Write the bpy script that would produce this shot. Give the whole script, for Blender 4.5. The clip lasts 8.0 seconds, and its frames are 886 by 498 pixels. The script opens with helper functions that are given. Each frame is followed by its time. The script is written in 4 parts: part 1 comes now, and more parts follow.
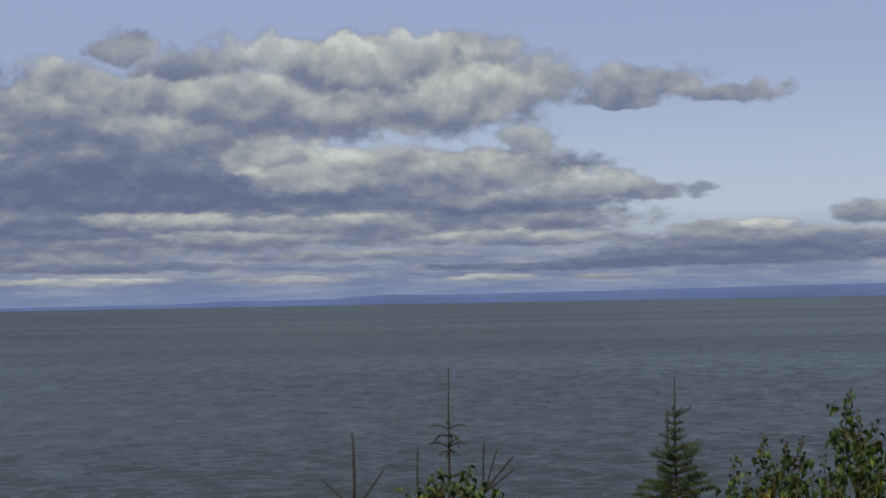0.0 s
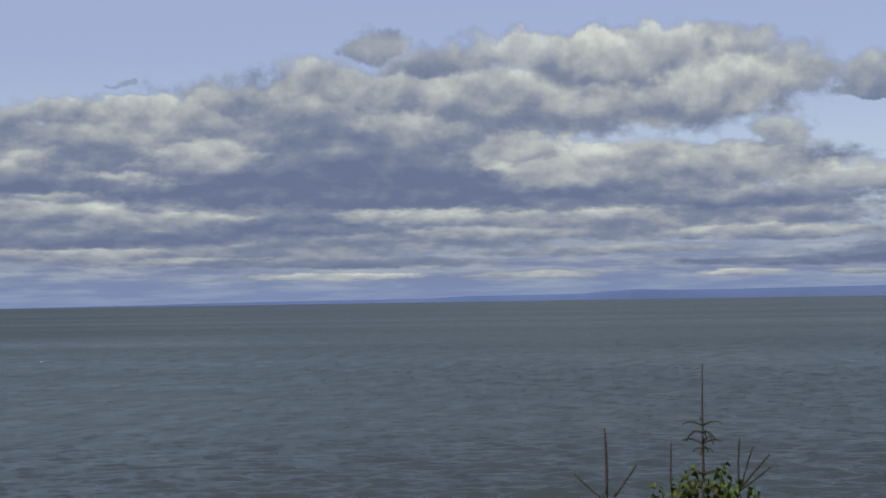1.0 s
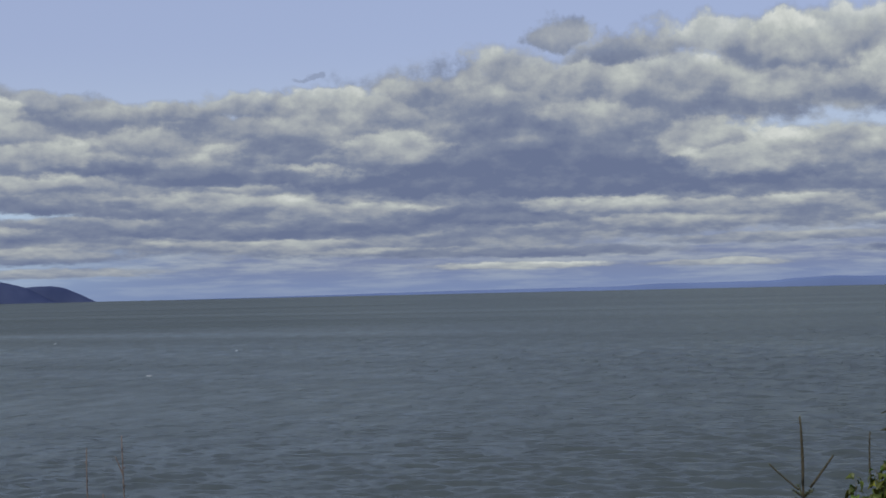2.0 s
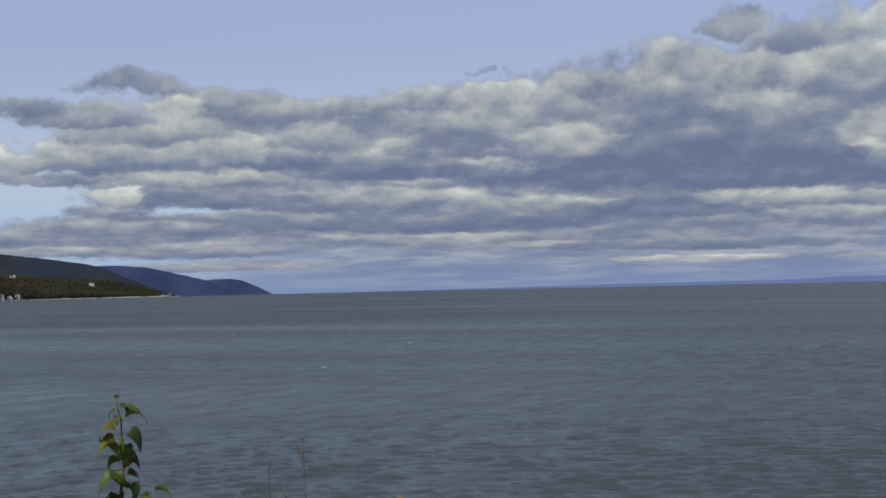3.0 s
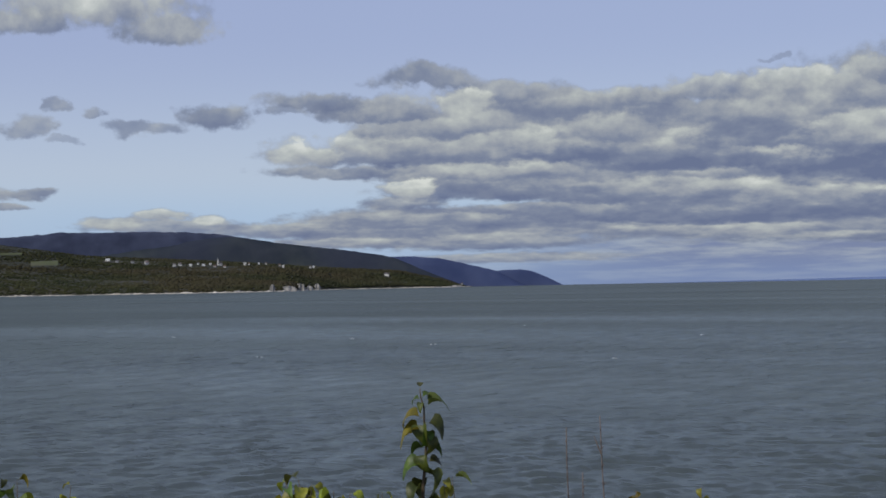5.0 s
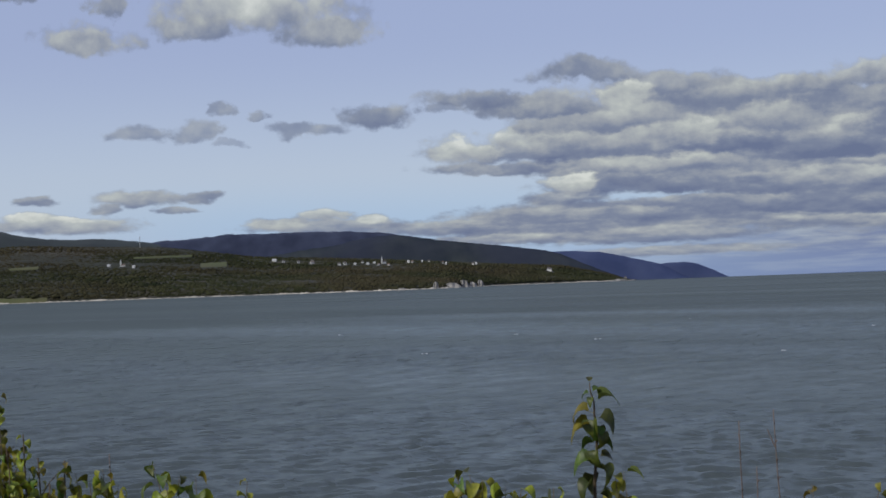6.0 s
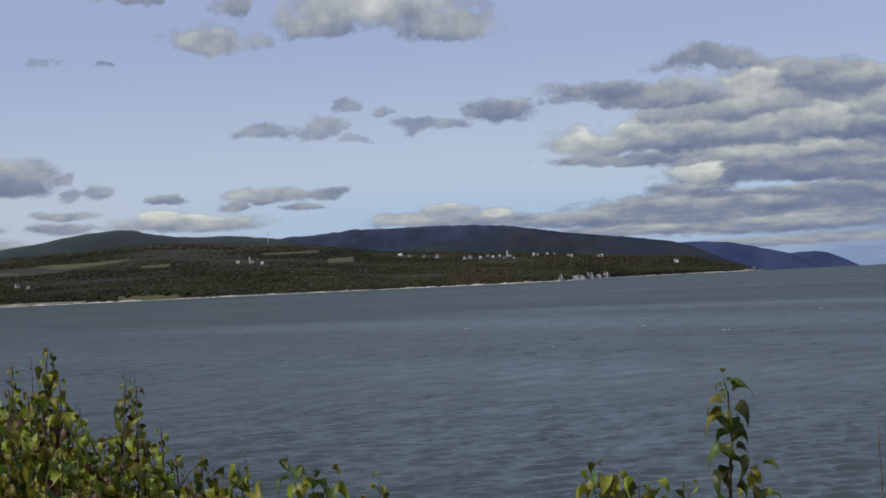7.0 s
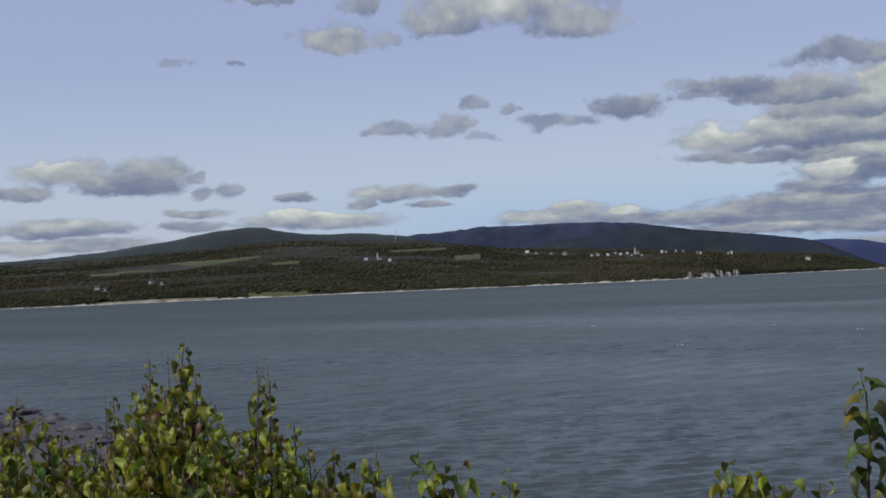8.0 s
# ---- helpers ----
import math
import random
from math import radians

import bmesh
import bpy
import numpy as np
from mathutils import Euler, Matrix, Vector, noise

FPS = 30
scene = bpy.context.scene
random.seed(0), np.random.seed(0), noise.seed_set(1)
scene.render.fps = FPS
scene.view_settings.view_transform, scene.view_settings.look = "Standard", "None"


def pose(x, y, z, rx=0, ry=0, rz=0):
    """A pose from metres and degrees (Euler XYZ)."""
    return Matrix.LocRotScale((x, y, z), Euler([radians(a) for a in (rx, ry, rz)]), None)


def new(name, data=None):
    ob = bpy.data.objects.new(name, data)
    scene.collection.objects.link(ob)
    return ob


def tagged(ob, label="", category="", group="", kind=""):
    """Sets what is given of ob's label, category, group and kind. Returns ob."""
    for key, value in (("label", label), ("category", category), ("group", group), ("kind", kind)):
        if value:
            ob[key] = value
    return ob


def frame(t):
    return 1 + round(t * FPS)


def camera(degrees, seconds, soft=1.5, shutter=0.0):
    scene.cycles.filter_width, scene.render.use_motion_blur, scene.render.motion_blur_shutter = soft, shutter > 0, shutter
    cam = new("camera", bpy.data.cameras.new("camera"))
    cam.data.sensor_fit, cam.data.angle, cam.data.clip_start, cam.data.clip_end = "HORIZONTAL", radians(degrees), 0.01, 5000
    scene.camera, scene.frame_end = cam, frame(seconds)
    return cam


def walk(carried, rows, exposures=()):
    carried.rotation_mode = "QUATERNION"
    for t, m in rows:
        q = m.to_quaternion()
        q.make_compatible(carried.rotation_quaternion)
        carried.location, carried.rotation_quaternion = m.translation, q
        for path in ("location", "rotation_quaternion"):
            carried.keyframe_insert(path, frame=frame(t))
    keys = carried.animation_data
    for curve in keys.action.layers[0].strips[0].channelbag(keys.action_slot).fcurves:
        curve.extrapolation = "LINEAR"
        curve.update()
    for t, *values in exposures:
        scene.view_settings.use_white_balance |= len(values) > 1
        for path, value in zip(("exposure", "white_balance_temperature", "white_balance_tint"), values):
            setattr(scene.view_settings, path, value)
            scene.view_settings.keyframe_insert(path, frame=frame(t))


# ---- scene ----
# ---- camera: stands on the bank and pans left ----
EYE = 12.0


def eye(t):
    """The camera drifts slowly to its left as it pans."""
    s = 0.0132 * (t - 5.0)
    return Vector((-math.cos(radians(34.5)) * s, -math.sin(radians(34.5)) * s, EYE))


def shot(t, yaw, pitch, roll):
    return Matrix.Translation(eye(t)) @ pose(0, 0, 0, 0, 0, yaw) @ pose(0, 0, 0, 90 + pitch, 0, 0) @ pose(0, 0, 0, 0, 0, roll)


cam = camera(32.22, 8.0, soft=1.7)
walk(cam, [(t, shot(t, *a)) for t, *a in (
    (0.0, 0.0, 1.893, -1.028), (0.5, 5.063, 1.88, -0.768), (1.0, 9.307, 1.844, -0.891), (1.2, 10.687, 1.914, -0.929),
    (2.5, 19.608, 1.306, -1.349), (3.0, 22.692, 1.409, -1.218), (3.5, 25.682, 1.42, -1.487), (4.0, 27.923, 1.587, -1.575),
    (4.5, 30.573, 1.564, -1.702), (5.0, 33.494, 1.277, -1.05), (5.2, 34.829, 0.99, -1.289), (6.3, 41.04, 1.46, -2.5),
    (6.5, 41.967, 1.45, -2.863), (7.0, 44.229, 1.208, -2.744), (7.5, 46.682, 1.07, -2.666), (8.0, 48.97, 1.324, -2.581))],
    exposures=[(0.0, -0.17), (1.0, 0.0), (8.0, 0.0)])

# ---- world: sky with a broken cloud deck ----
SUN_AZ, SUN_EL = 165.0, 44.0     # degrees, counted to the left from +Y, and up
world = bpy.data.worlds.new("sky")
scene.world = world
world.use_nodes = True
wt = world.node_tree
wt.nodes.clear()


def put(socket, v):
    if isinstance(v, bpy.types.NodeSocket):
        wt.links.new(v, socket)
    elif v is not None:
        socket.default_value = v


def mth(op, a, b=None, c=None, clamp=False):
    n = wt.nodes.new("ShaderNodeMath")
    n.operation, n.use_clamp = op, clamp
    for s, v in zip(n.inputs, (a, b, c)):
        put(s, v)
    return n.outputs[0]


def vec(op, a, b=None, c=None):
    n = wt.nodes.new("ShaderNodeVectorMath")
    n.operation = op
    for s, v in zip(n.inputs, (a, b, c)):
        put(s, v)
    return n.outputs["Value"] if op == "DOT_PRODUCT" else n.outputs[0]


def fbm(p, scale, detail, rough=0.55):
    n = wt.nodes.new("ShaderNodeTexNoise")
    put(n.inputs["Vector"], p)
    n.inputs["Scale"].default_value, n.inputs["Detail"].default_value, n.inputs["Roughness"].default_value = scale, detail, rough
    return n


def rng(v, a, b, c=0.0, d=1.0, smooth=True):
    n = wt.nodes.new("ShaderNodeMapRange")
    n.interpolation_type = "SMOOTHSTEP" if smooth else "LINEAR"
    put(n.inputs[0], v)
    for s, x in zip(n.inputs[1:5], (a, b, c, d)):
        put(s, x)
    return n.outputs[0]


def blend(f, a, b):
    n = wt.nodes.new("ShaderNodeMix")
    n.data_type = "RGBA"
    put(n.inputs[0], f)
    put(n.inputs[6], a if isinstance(a, bpy.types.NodeSocket) else (*a, 1))
    put(n.inputs[7], b if isinstance(b, bpy.types.NodeSocket) else (*b, 1))
    return n.outputs[2]


co = wt.nodes.new("ShaderNodeTexCoord").outputs["Generated"]
sep = wt.nodes.new("ShaderNodeSeparateXYZ")
put(sep.inputs[0], co)
az = mth("MULTIPLY", mth("ARCTAN2", mth("MULTIPLY", sep.outputs[0], -1.0), sep.outputs[1]), 180 / math.pi)
el = mth("MULTIPLY", mth("ARCSINE", sep.outputs[2]), 180 / math.pi)
cmb = wt.nodes.new("ShaderNodeCombineXYZ")
put(cmb.inputs[0], az)
put(cmb.inputs[1], el)
flat = cmb.outputs[0]
# billows are drawn out sideways, more so close to the horizon
cmb2 = wt.nodes.new("ShaderNodeCombineXYZ")
put(cmb2.inputs[0], az)
put(cmb2.inputs[1], mth("MULTIPLY", mth("LOGARITHM", mth("ADD", mth("MAXIMUM", el, -0.9), 1.5), math.e), 10.5))
grain = cmb2.outputs[0]
big = fbm(grain, 0.34, 2.0)
fine = fbm(grain, 0.95, 5.0, 0.58)
# low clouds are far off: their ragged outlines shrink with their height in the sky
shrink = mth("ADD", mth("MULTIPLY", mth("MAXIMUM", el, 0.0), 0.115), 0.10)
tear = wt.nodes.new("ShaderNodeCombineXYZ")
put(tear.inputs[0], mth("ADD", mth("MULTIPLY", shrink, 1.1), 0.5))
put(tear.inputs[1], shrink)
jolt = vec("ADD", vec("MULTIPLY", vec("SUBTRACT", big.outputs["Color"], (0.5, 0.5, 0.5)), (1.3, 0.9, 0.0)),
           vec("MULTIPLY", vec("SUBTRACT", fine.outputs["Color"], (0.5, 0.5, 0.5)), (1.5, 0.95, 0.0)))
warp = vec("MULTIPLY_ADD", jolt, tear.outputs[0], flat)

# clouds: azimuth, elevation, half width, half height in degrees; brightness in the middle, and its gain towards the top
EAST_LOW = (
    (-5.8, 0.81, 1.27, 0.11, 0.6, 0.2), (-1.8, 0.83, 1.48, 0.13, 0.78, 0.2), (-4.5, 1.2, 5.49, 0.15, 0.15, 0.1), (-11.2, 1.43, 6.12, 0.46, 0.1, 0.1),
    (-12.2, 1.96, 4.85, 0.42, 0.3, 0.4), (-3.1, 2.24, 4.22, 0.27, 0.55, 0.3), (-10.6, 2.44, 1.9, 0.21, 0.6, 0.2), (-11.9, 2.53, 0.95, 0.19, 0.9, 0.2),
    (-15.6, 2.79, 1.27, 0.46, 0.45, 0.3), (-15, 3.21, 0.53, 0.15, 0.35, 0), (-2.5, 3.55, 4.01, 0.46, 0.35, 0.3), (-7.7, 3.81, 1.16, 0.38, 0.5, 0.2),
    (-9.5, 3.88, 0.59, 0.27, 0.4, 0.1), (-5.4, 4.12, 2.22, 0.59, 0.68, 0.35))
BANK_LOW = (
    (6, 0.84, 2.53, 0.13, 0.65, 0.2), (3.5, 1.72, 4.64, 0.19, 0.5, 0.2), (5.1, 2.94, 4.01, 0.27, 0.6, 0.3), (3, 3.65, 4.22, 0.46, 0.3, 0.2),
    (1.7, 4.9, 2.74, 0.8, 0.6, 0.3))
BROAD_LOW = (
    (13.4, 0.87, 3.17, 0.13, 0.8, 0.2), (12.8, 1.37, 5.49, 0.21, 0.25, 0.2), (9.3, 2.37, 5.28, 0.27, 0.48, 0.3), (14.3, 2.68, 3.59, 0.42, 0.12, 0.1),
    (10.5, 3.11, 2.74, 0.34, 0.75, 0.3), (11.5, 3.94, 8.44, 0.72, 0.04, 0.1), (12.5, 4.87, 6.54, 1.06, 0.14, 0.25))
NORTH_LOW = (
    (31.2, 0.91, 4.22, 0.17, 0.5, 0.2), (31.8, 1.52, 4.01, 0.3, 0.42, 0.25), (25.3, 2.37, 4.64, 0.21, 0.15, 0.1), (29.1, 2.71, 3.17, 0.27, 0.45, 0.3),
    (28, 3.22, 2.53, 0.46, 0.42, 0.35), (32, 3.38, 3.17, 0.46, 0.25, 0.3))
MIDDLE_LOW = (
    (17.4, 1.45, 3.59, 0.15, 0.5, 0.2), (23.3, 1.82, 4.01, 0.19, 0.62, 0.2), (21.5, 2.34, 5.49, 0.27, 0.16, 0.12), (19, 2.92, 2.53, 0.34, 0.55, 0.3),
    (23.3, 3.15, 2.96, 0.49, 0.62, 0.4), (24.8, 3.27, 2.11, 0.46, 0.52, 0.35), (23.2, 3.97, 1.48, 0.46, 0.68, 0.35), (24.2, 4.27, 2.96, 0.27, 0.15, 0.1),
    (20.8, 4.28, 1.69, 0.59, 0.5, 0.3))
EDGE_LOW = (
    (36.6, 1.57, 3.17, 0.17, 0.55, 0.2), (39.5, 2.08, 3.59, 0.27, 0.48, 0.25), (33.8, 2.3, 4.22, 0.25, 0.42, 0.3), (36.3, 2.3, 1.58, 0.36, 0.42, 0.15),
    (34.8, 3, 1.48, 0.25, 0.5, 0.3), (34.5, 3.57, 0.89, 0.4, 0.92, 0.3))
WEST_LOW = (
    (64.3, 1.94, 1.27, 0.25, 0.62, 0.2), (62.1, 2, 2.32, 0.25, 0.5, 0.2), (58.1, 2.53, 1.06, 0.21, 0.5, 0.2), (62.9, 2.56, 2.43, 0.36, 0.5, 0.25),
    (53.7, 2.58, 2.64, 0.3, 0.68, 0.3), (53.1, 2.82, 0.53, 0.11, 1, 0.1), (54.5, 2.86, 0.84, 0.13, 0.95, 0.1), (58.1, 3.03, 1.06, 0.17, 0.5, 0.2))
SCATTERED_LOW = (
    (43.9, 2.29, 2.74, 0.25, 0.55, 0.2), (45.8, 2.42, 1.06, 0.21, 0.68, 0.2), (42.2, 2.52, 0.63, 0.17, 0.98, 0.1), (43.9, 2.71, 0.8, 0.21, 0.78, 0.2),
    (49.2, 3.04, 0.63, 0.13, 0.45, 0.1), (51.8, 3.17, 0.55, 0.17, 0.45, 0.1), (48.5, 3.45, 0.68, 0.19, 0.5, 0.2), (50.6, 3.49, 1.58, 0.27, 0.55, 0.3))
WEST_HIGH = (
    (54.4, 3.43, 0.68, 0.19, 0.45, 0.3), (57.8, 3.81, 0.38, 0.19, 0.4, 0.1), (56.8, 3.84, 0.51, 0.25, 0.4, 0.1), (64.4, 3.96, 0.95, 0.25, 0.5, 0.2),
    (61, 4.08, 1.27, 0.36, 0.42, 0.2), (59.7, 4.33, 1.44, 0.7, 0.42, 0.2), (57.9, 4.34, 0.34, 0.21, 0.4, 0.1), (62.8, 4.55, 1.52, 0.53, 0.72, 0.3),
    (56.6, 8.34, 0.38, 0.15, 0.35, 0), (56.6, 8.41, 0.32, 0.11, 0.3, 0), (58.8, 8.49, 0.46, 0.15, 0.35, 0), (52.5, 9.23, 1.48, 0.53, 0.66, 0.3),
    (55.3, 10.95, 1.16, 0.38, 0.4, 0.1))
NORTH_HIGH = (
    (32.1, 4.07, 4.01, 0.34, 0.58, 0.3), (25.2, 4.39, 1.69, 0.27, 0.2, 0.2), (29, 4.76, 2.32, 0.46, 0.2, 0.25), (25.7, 4.97, 2.53, 0.53, 0.55, 0.35),
    (31.7, 5.04, 3.17, 0.53, 0.65, 0.3), (27.3, 5.51, 2.53, 0.53, 0.55, 0.3), (30.3, 5.55, 1.06, 0.38, 0.78, 0.2), (29, 6.58, 2.53, 0.53, 0.55, 0.25),
    (26.5, 6.65, 2.32, 0.46, 0.55, 0.25), (32.5, 6.7, 0.95, 0.46, 0.82, 0.25), (31.1, 7, 2.11, 0.53, 0.5, 0.2))
EDGE_HIGH = (
    (37.3, 4.2, 2.64, 0.21, 0.42, 0.3), (35.6, 4.75, 2.74, 0.49, 0.38, 0.35), (38.7, 4.85, 1.31, 0.46, 0.82, 0.3), (36.6, 5.47, 1.16, 0.42, 0.8, 0.25),
    (33.3, 5.87, 3.17, 0.55, 0.55, 0.25), (41.9, 6.21, 1.18, 0.55, 0.38, 0.2), (36.3, 6.39, 1.9, 0.42, 0.48, 0.2), (39.5, 6.48, 0.74, 0.21, 0.4, 0.1),
    (35.6, 6.49, 2.32, 0.51, 0.5, 0.25), (38.2, 6.79, 2.01, 0.42, 0.4, 0.15), (33.9, 7.58, 1.9, 0.46, 0.4, 0.15))
EAST_HIGH = (
    (-1.4, 4.63, 2.74, 0.8, 0.6, 0.3), (-3.4, 5.85, 1.16, 0.7, 0.65, 0.3), (-6.6, 7.22, 1.48, 0.34, 0.4, 0.1), (-10.9, 7.47, 1.58, 0.46, 0.42, 0.15),
    (-7.6, 7.81, 2.43, 0.68, 0.55, 0.2), (-2.6, 7.96, 2.32, 1.06, 0.62, 0.2), (-1.5, 9.23, 1.48, 0.63, 0.5, 0.2))
BANK_HIGH = (
    (5.1, 4.94, 2.32, 0.95, 0.8, 0.35), (6.6, 5.47, 1.69, 0.63, 0.6, 0.2), (4.6, 7.03, 3.8, 0.84, 0.58, 0.3), (7.6, 7.66, 3.17, 0.95, 0.6, 0.3),
    (-0.9, 7.79, 2.32, 0.84, 0.8, 0.25), (3.8, 8.48, 1.69, 0.8, 0.45, 0.1), (1.9, 9.08, 3.17, 0.84, 0.75, 0.25), (5.9, 9.11, 2.74, 0.74, 0.72, 0.25),
    (3.8, 9.38, 1.15, 0.4, 0.95, 0.2))
MIDDLE_HIGH = (
    (24.2, 5.09, 2.32, 0.63, 0.55, 0.35), (21.6, 5.1, 2.32, 0.49, 0.3, 0.25), (18.6, 5.21, 2.53, 0.68, 0.65, 0.35), (21.8, 5.41, 1.9, 0.53, 0.35, 0.2),
    (21.8, 6.03, 3.59, 0.53, 0.48, 0.2), (19, 6.66, 2.96, 0.63, 0.6, 0.25), (23.4, 6.93, 2.32, 0.53, 0.6, 0.3), (20.8, 7.26, 1.48, 0.38, 0.9, 0.2),
    (21, 7.98, 0.46, 0.11, 0.3, 0))
SCATTERED_HIGH = (
    (47.3, 5.43, 0.63, 0.13, 0.35, 0), (50.6, 5.8, 0.97, 0.36, 0.33, 0.2), (48.6, 5.83, 0.8, 0.46, 0.35, 0.2), (44.5, 5.87, 1.1, 0.27, 0.35, 0.2),
    (46.1, 6.41, 0.55, 0.19, 0.35, 0.1), (47.6, 6.67, 0.42, 0.25, 0.35, 0.2), (43.6, 9.48, 1.48, 0.59, 0.5, 0.25), (48.2, 9.66, 1.58, 0.59, 0.5, 0.25),
    (46.3, 10.35, 2.96, 0.89, 0.74, 0.25), (51.5, 10.35, 0.8, 0.46, 0.45, 0.1))
BROAD_HIGH = (
    (14.1, 6.19, 2.74, 0.95, 0.4, 0.3), (10.5, 6.21, 1.9, 0.63, 0.6, 0.25), (15.3, 6.99, 1.9, 0.95, 0.5, 0.3), (16.7, 7.29, 1.48, 0.53, 0.5, 0.2),
    (11.1, 7.65, 2.32, 0.84, 0.62, 0.3), (13.3, 8.03, 1.9, 0.95, 0.6, 0.35), (9.4, 8.69, 1.9, 0.63, 0.5, 0.25), (11.4, 9.49, 1.06, 0.59, 0.45, 0.1))
CLOUDS = sorted(EAST_LOW + BANK_LOW + BROAD_LOW + NORTH_LOW + MIDDLE_LOW + EDGE_LOW + WEST_LOW + SCATTERED_LOW + WEST_HIGH + NORTH_HIGH + EDGE_HIGH + EAST_HIGH + BANK_HIGH + MIDDLE_HIGH + SCATTERED_HIGH + BROAD_HIGH, key=lambda c: c[1] + 1.1 * abs(c[4] - 0.5))     # the far, low ones first
FILL = ((13.0, 6.0, 9.5, 2.7), (23.0, 4.7, 10.0, 2.3), (4.0, 3.0, 13.0, 1.1), (20.0, 2.2, 13.0, 1.0), (29.5, 5.0, 6.0, 2.0), (32.8, 5.0, 4.0, 1.7), (1.0, 7.6, 6.0, 1.7), (35.0, 2.1, 5.5, 0.9), (0.0, 4.8, 7.0, 0.9))


def pile(clouds, at, start):
    """Adds up the clouds' cones."""
    total = start
    for a, e, w, h in clouds:
        here = vec("MULTIPLY_ADD", total, (1e-7, 1e-7, 0.0), at)     # one cloud after the other keeps the shader small
        local = vec("MULTIPLY_ADD", here, (0.85 / w, 0.85 / h, 0.0), (-a * 0.85 / w, -e * 0.85 / h, 0.12))
        cone = wt.nodes.new("ShaderNodeTexGradient")
        cone.gradient_type = "SPHERICAL"
        put(cone.inputs[0], local)
        total = vec("MULTIPLY_ADD", local, cone.outputs["Fac"], total)
    return total


lump = fbm(grain, 0.55, 5.0, 0.55)
lump_up = fbm(vec("ADD", grain, (0.15, 0.75, 0.0)), 0.55, 5.0, 0.55)
relief = mth("SUBTRACT", lump.outputs["Fac"], lump_up.outputs["Fac"])
rag = mth("SUBTRACT", fbm(grain, 1.3, 4.0, 0.6).outputs["Fac"], 0.5)
edge = mth("MAXIMUM", mth("MULTIPLY_ADD", rag, -0.55, 0.19), 0.02)
edge_in = mth("ADD", edge, 0.36)


def stack(clouds, at, below):
    """Lays one cloud over another: cover in x, brightness in y. Bases are flat, tops rounded."""
    total, here = below, at
    for k, (a, e, w, h, mid, gain) in enumerate(clouds):
        if k % 2 == 0:
            here = vec("MULTIPLY_ADD", total, (1e-7, 1e-7, 0.0), at)
        w, h = w * 1.72, h * 1.66
        local = vec("MULTIPLY_ADD", here, (1 / w, 1 / h, 0.0), (-a / w, -e / h, 0.0))
        if h > 0.5 and mid < 0.75:
            local = vec("MINIMUM", local, vec("MULTIPLY", local, (1.0, 1.45, 1.0)))
        cone = wt.nodes.new("ShaderNodeTexGradient")
        cone.gradient_type = "SPHERICAL"
        put(cone.inputs[0], local)
        n = wt.nodes.new("ShaderNodeMix")
        n.data_type = "VECTOR"
        put(n.inputs[0], rng(cone.outputs["Fac"], edge, edge_in, 0.0, 0.93 if mid > 0.4 or w > 1.9 else 0.75 if h > 0.3 else 0.5))
        put(n.inputs[4], total)
        put(n.inputs[5], vec("MULTIPLY_ADD", local, (0.0, gain * 1.5, 0.0), (1.0, mid, 0.0)))
        total = n.outputs[1]
    return total


w_fill = mth("DIVIDE", vec("DOT_PRODUCT", pile(FILL, warp, (0, 0, 0)), (0, 0, 1)), 0.12)
deck = wt.nodes.new("ShaderNodeCombineXYZ")
put(deck.inputs[0], rng(mth("ADD", w_fill, mth("MULTIPLY", rag, 0.5)), 0.10, 0.40))
deck.inputs[1].default_value = 0.40
heaped = stack(CLOUDS, warp, deck.outputs[0])
sl = wt.nodes.new("ShaderNodeSeparateXYZ")
put(sl.inputs[0], heaped)
cover = sl.outputs[0]
bright = mth("ADD", mth("MULTIPLY_ADD", relief, 1.0, sl.outputs[1]), -0.05)
ramp = wt.nodes.new("ShaderNodeValToRGB")
put(ramp.inputs[0], bright)
els = ramp.color_ramp.elements
els[0].position, els[0].color = 0.0, (0.140, 0.175, 0.285, 1)
els[1].position, els[1].color = 1.0, (0.65, 0.68, 0.65, 1)
for q, c in ((0.3, (0.205, 0.242, 0.335, 1)), (0.55, (0.33, 0.36, 0.405, 1)), (0.78, (0.465, 0.50, 0.495, 1))):
    e_ = els.new(q)
    e_.color = c

sky = wt.nodes.new("ShaderNodeTexSky")
sky.sky_type, sky.sun_disc = "NISHITA", False
sky.sun_elevation, sky.sun_rotation = radians(SUN_EL), radians(360 - SUN_AZ)
sky.altitude, sky.air_density, sky.dust_density = 10, 1.0, 1.2
clear = vec("SCALE", sky.outputs[0])
clear.node.inputs["Scale"].default_value = 0.105
# thin high veil that pales the blue
clear = blend(0.72, clear, blend(rng(el, 3.0, 9.5), blend(mth("MULTIPLY", rng(el, 4.5, 2.0), mth("MULTIPLY", rng(az, 60.0, 45.0), rng(az, 18.0, 32.0))), (0.475, 0.56, 0.735), (0.36, 0.525, 0.80)), (0.365, 0.42, 0.66)))
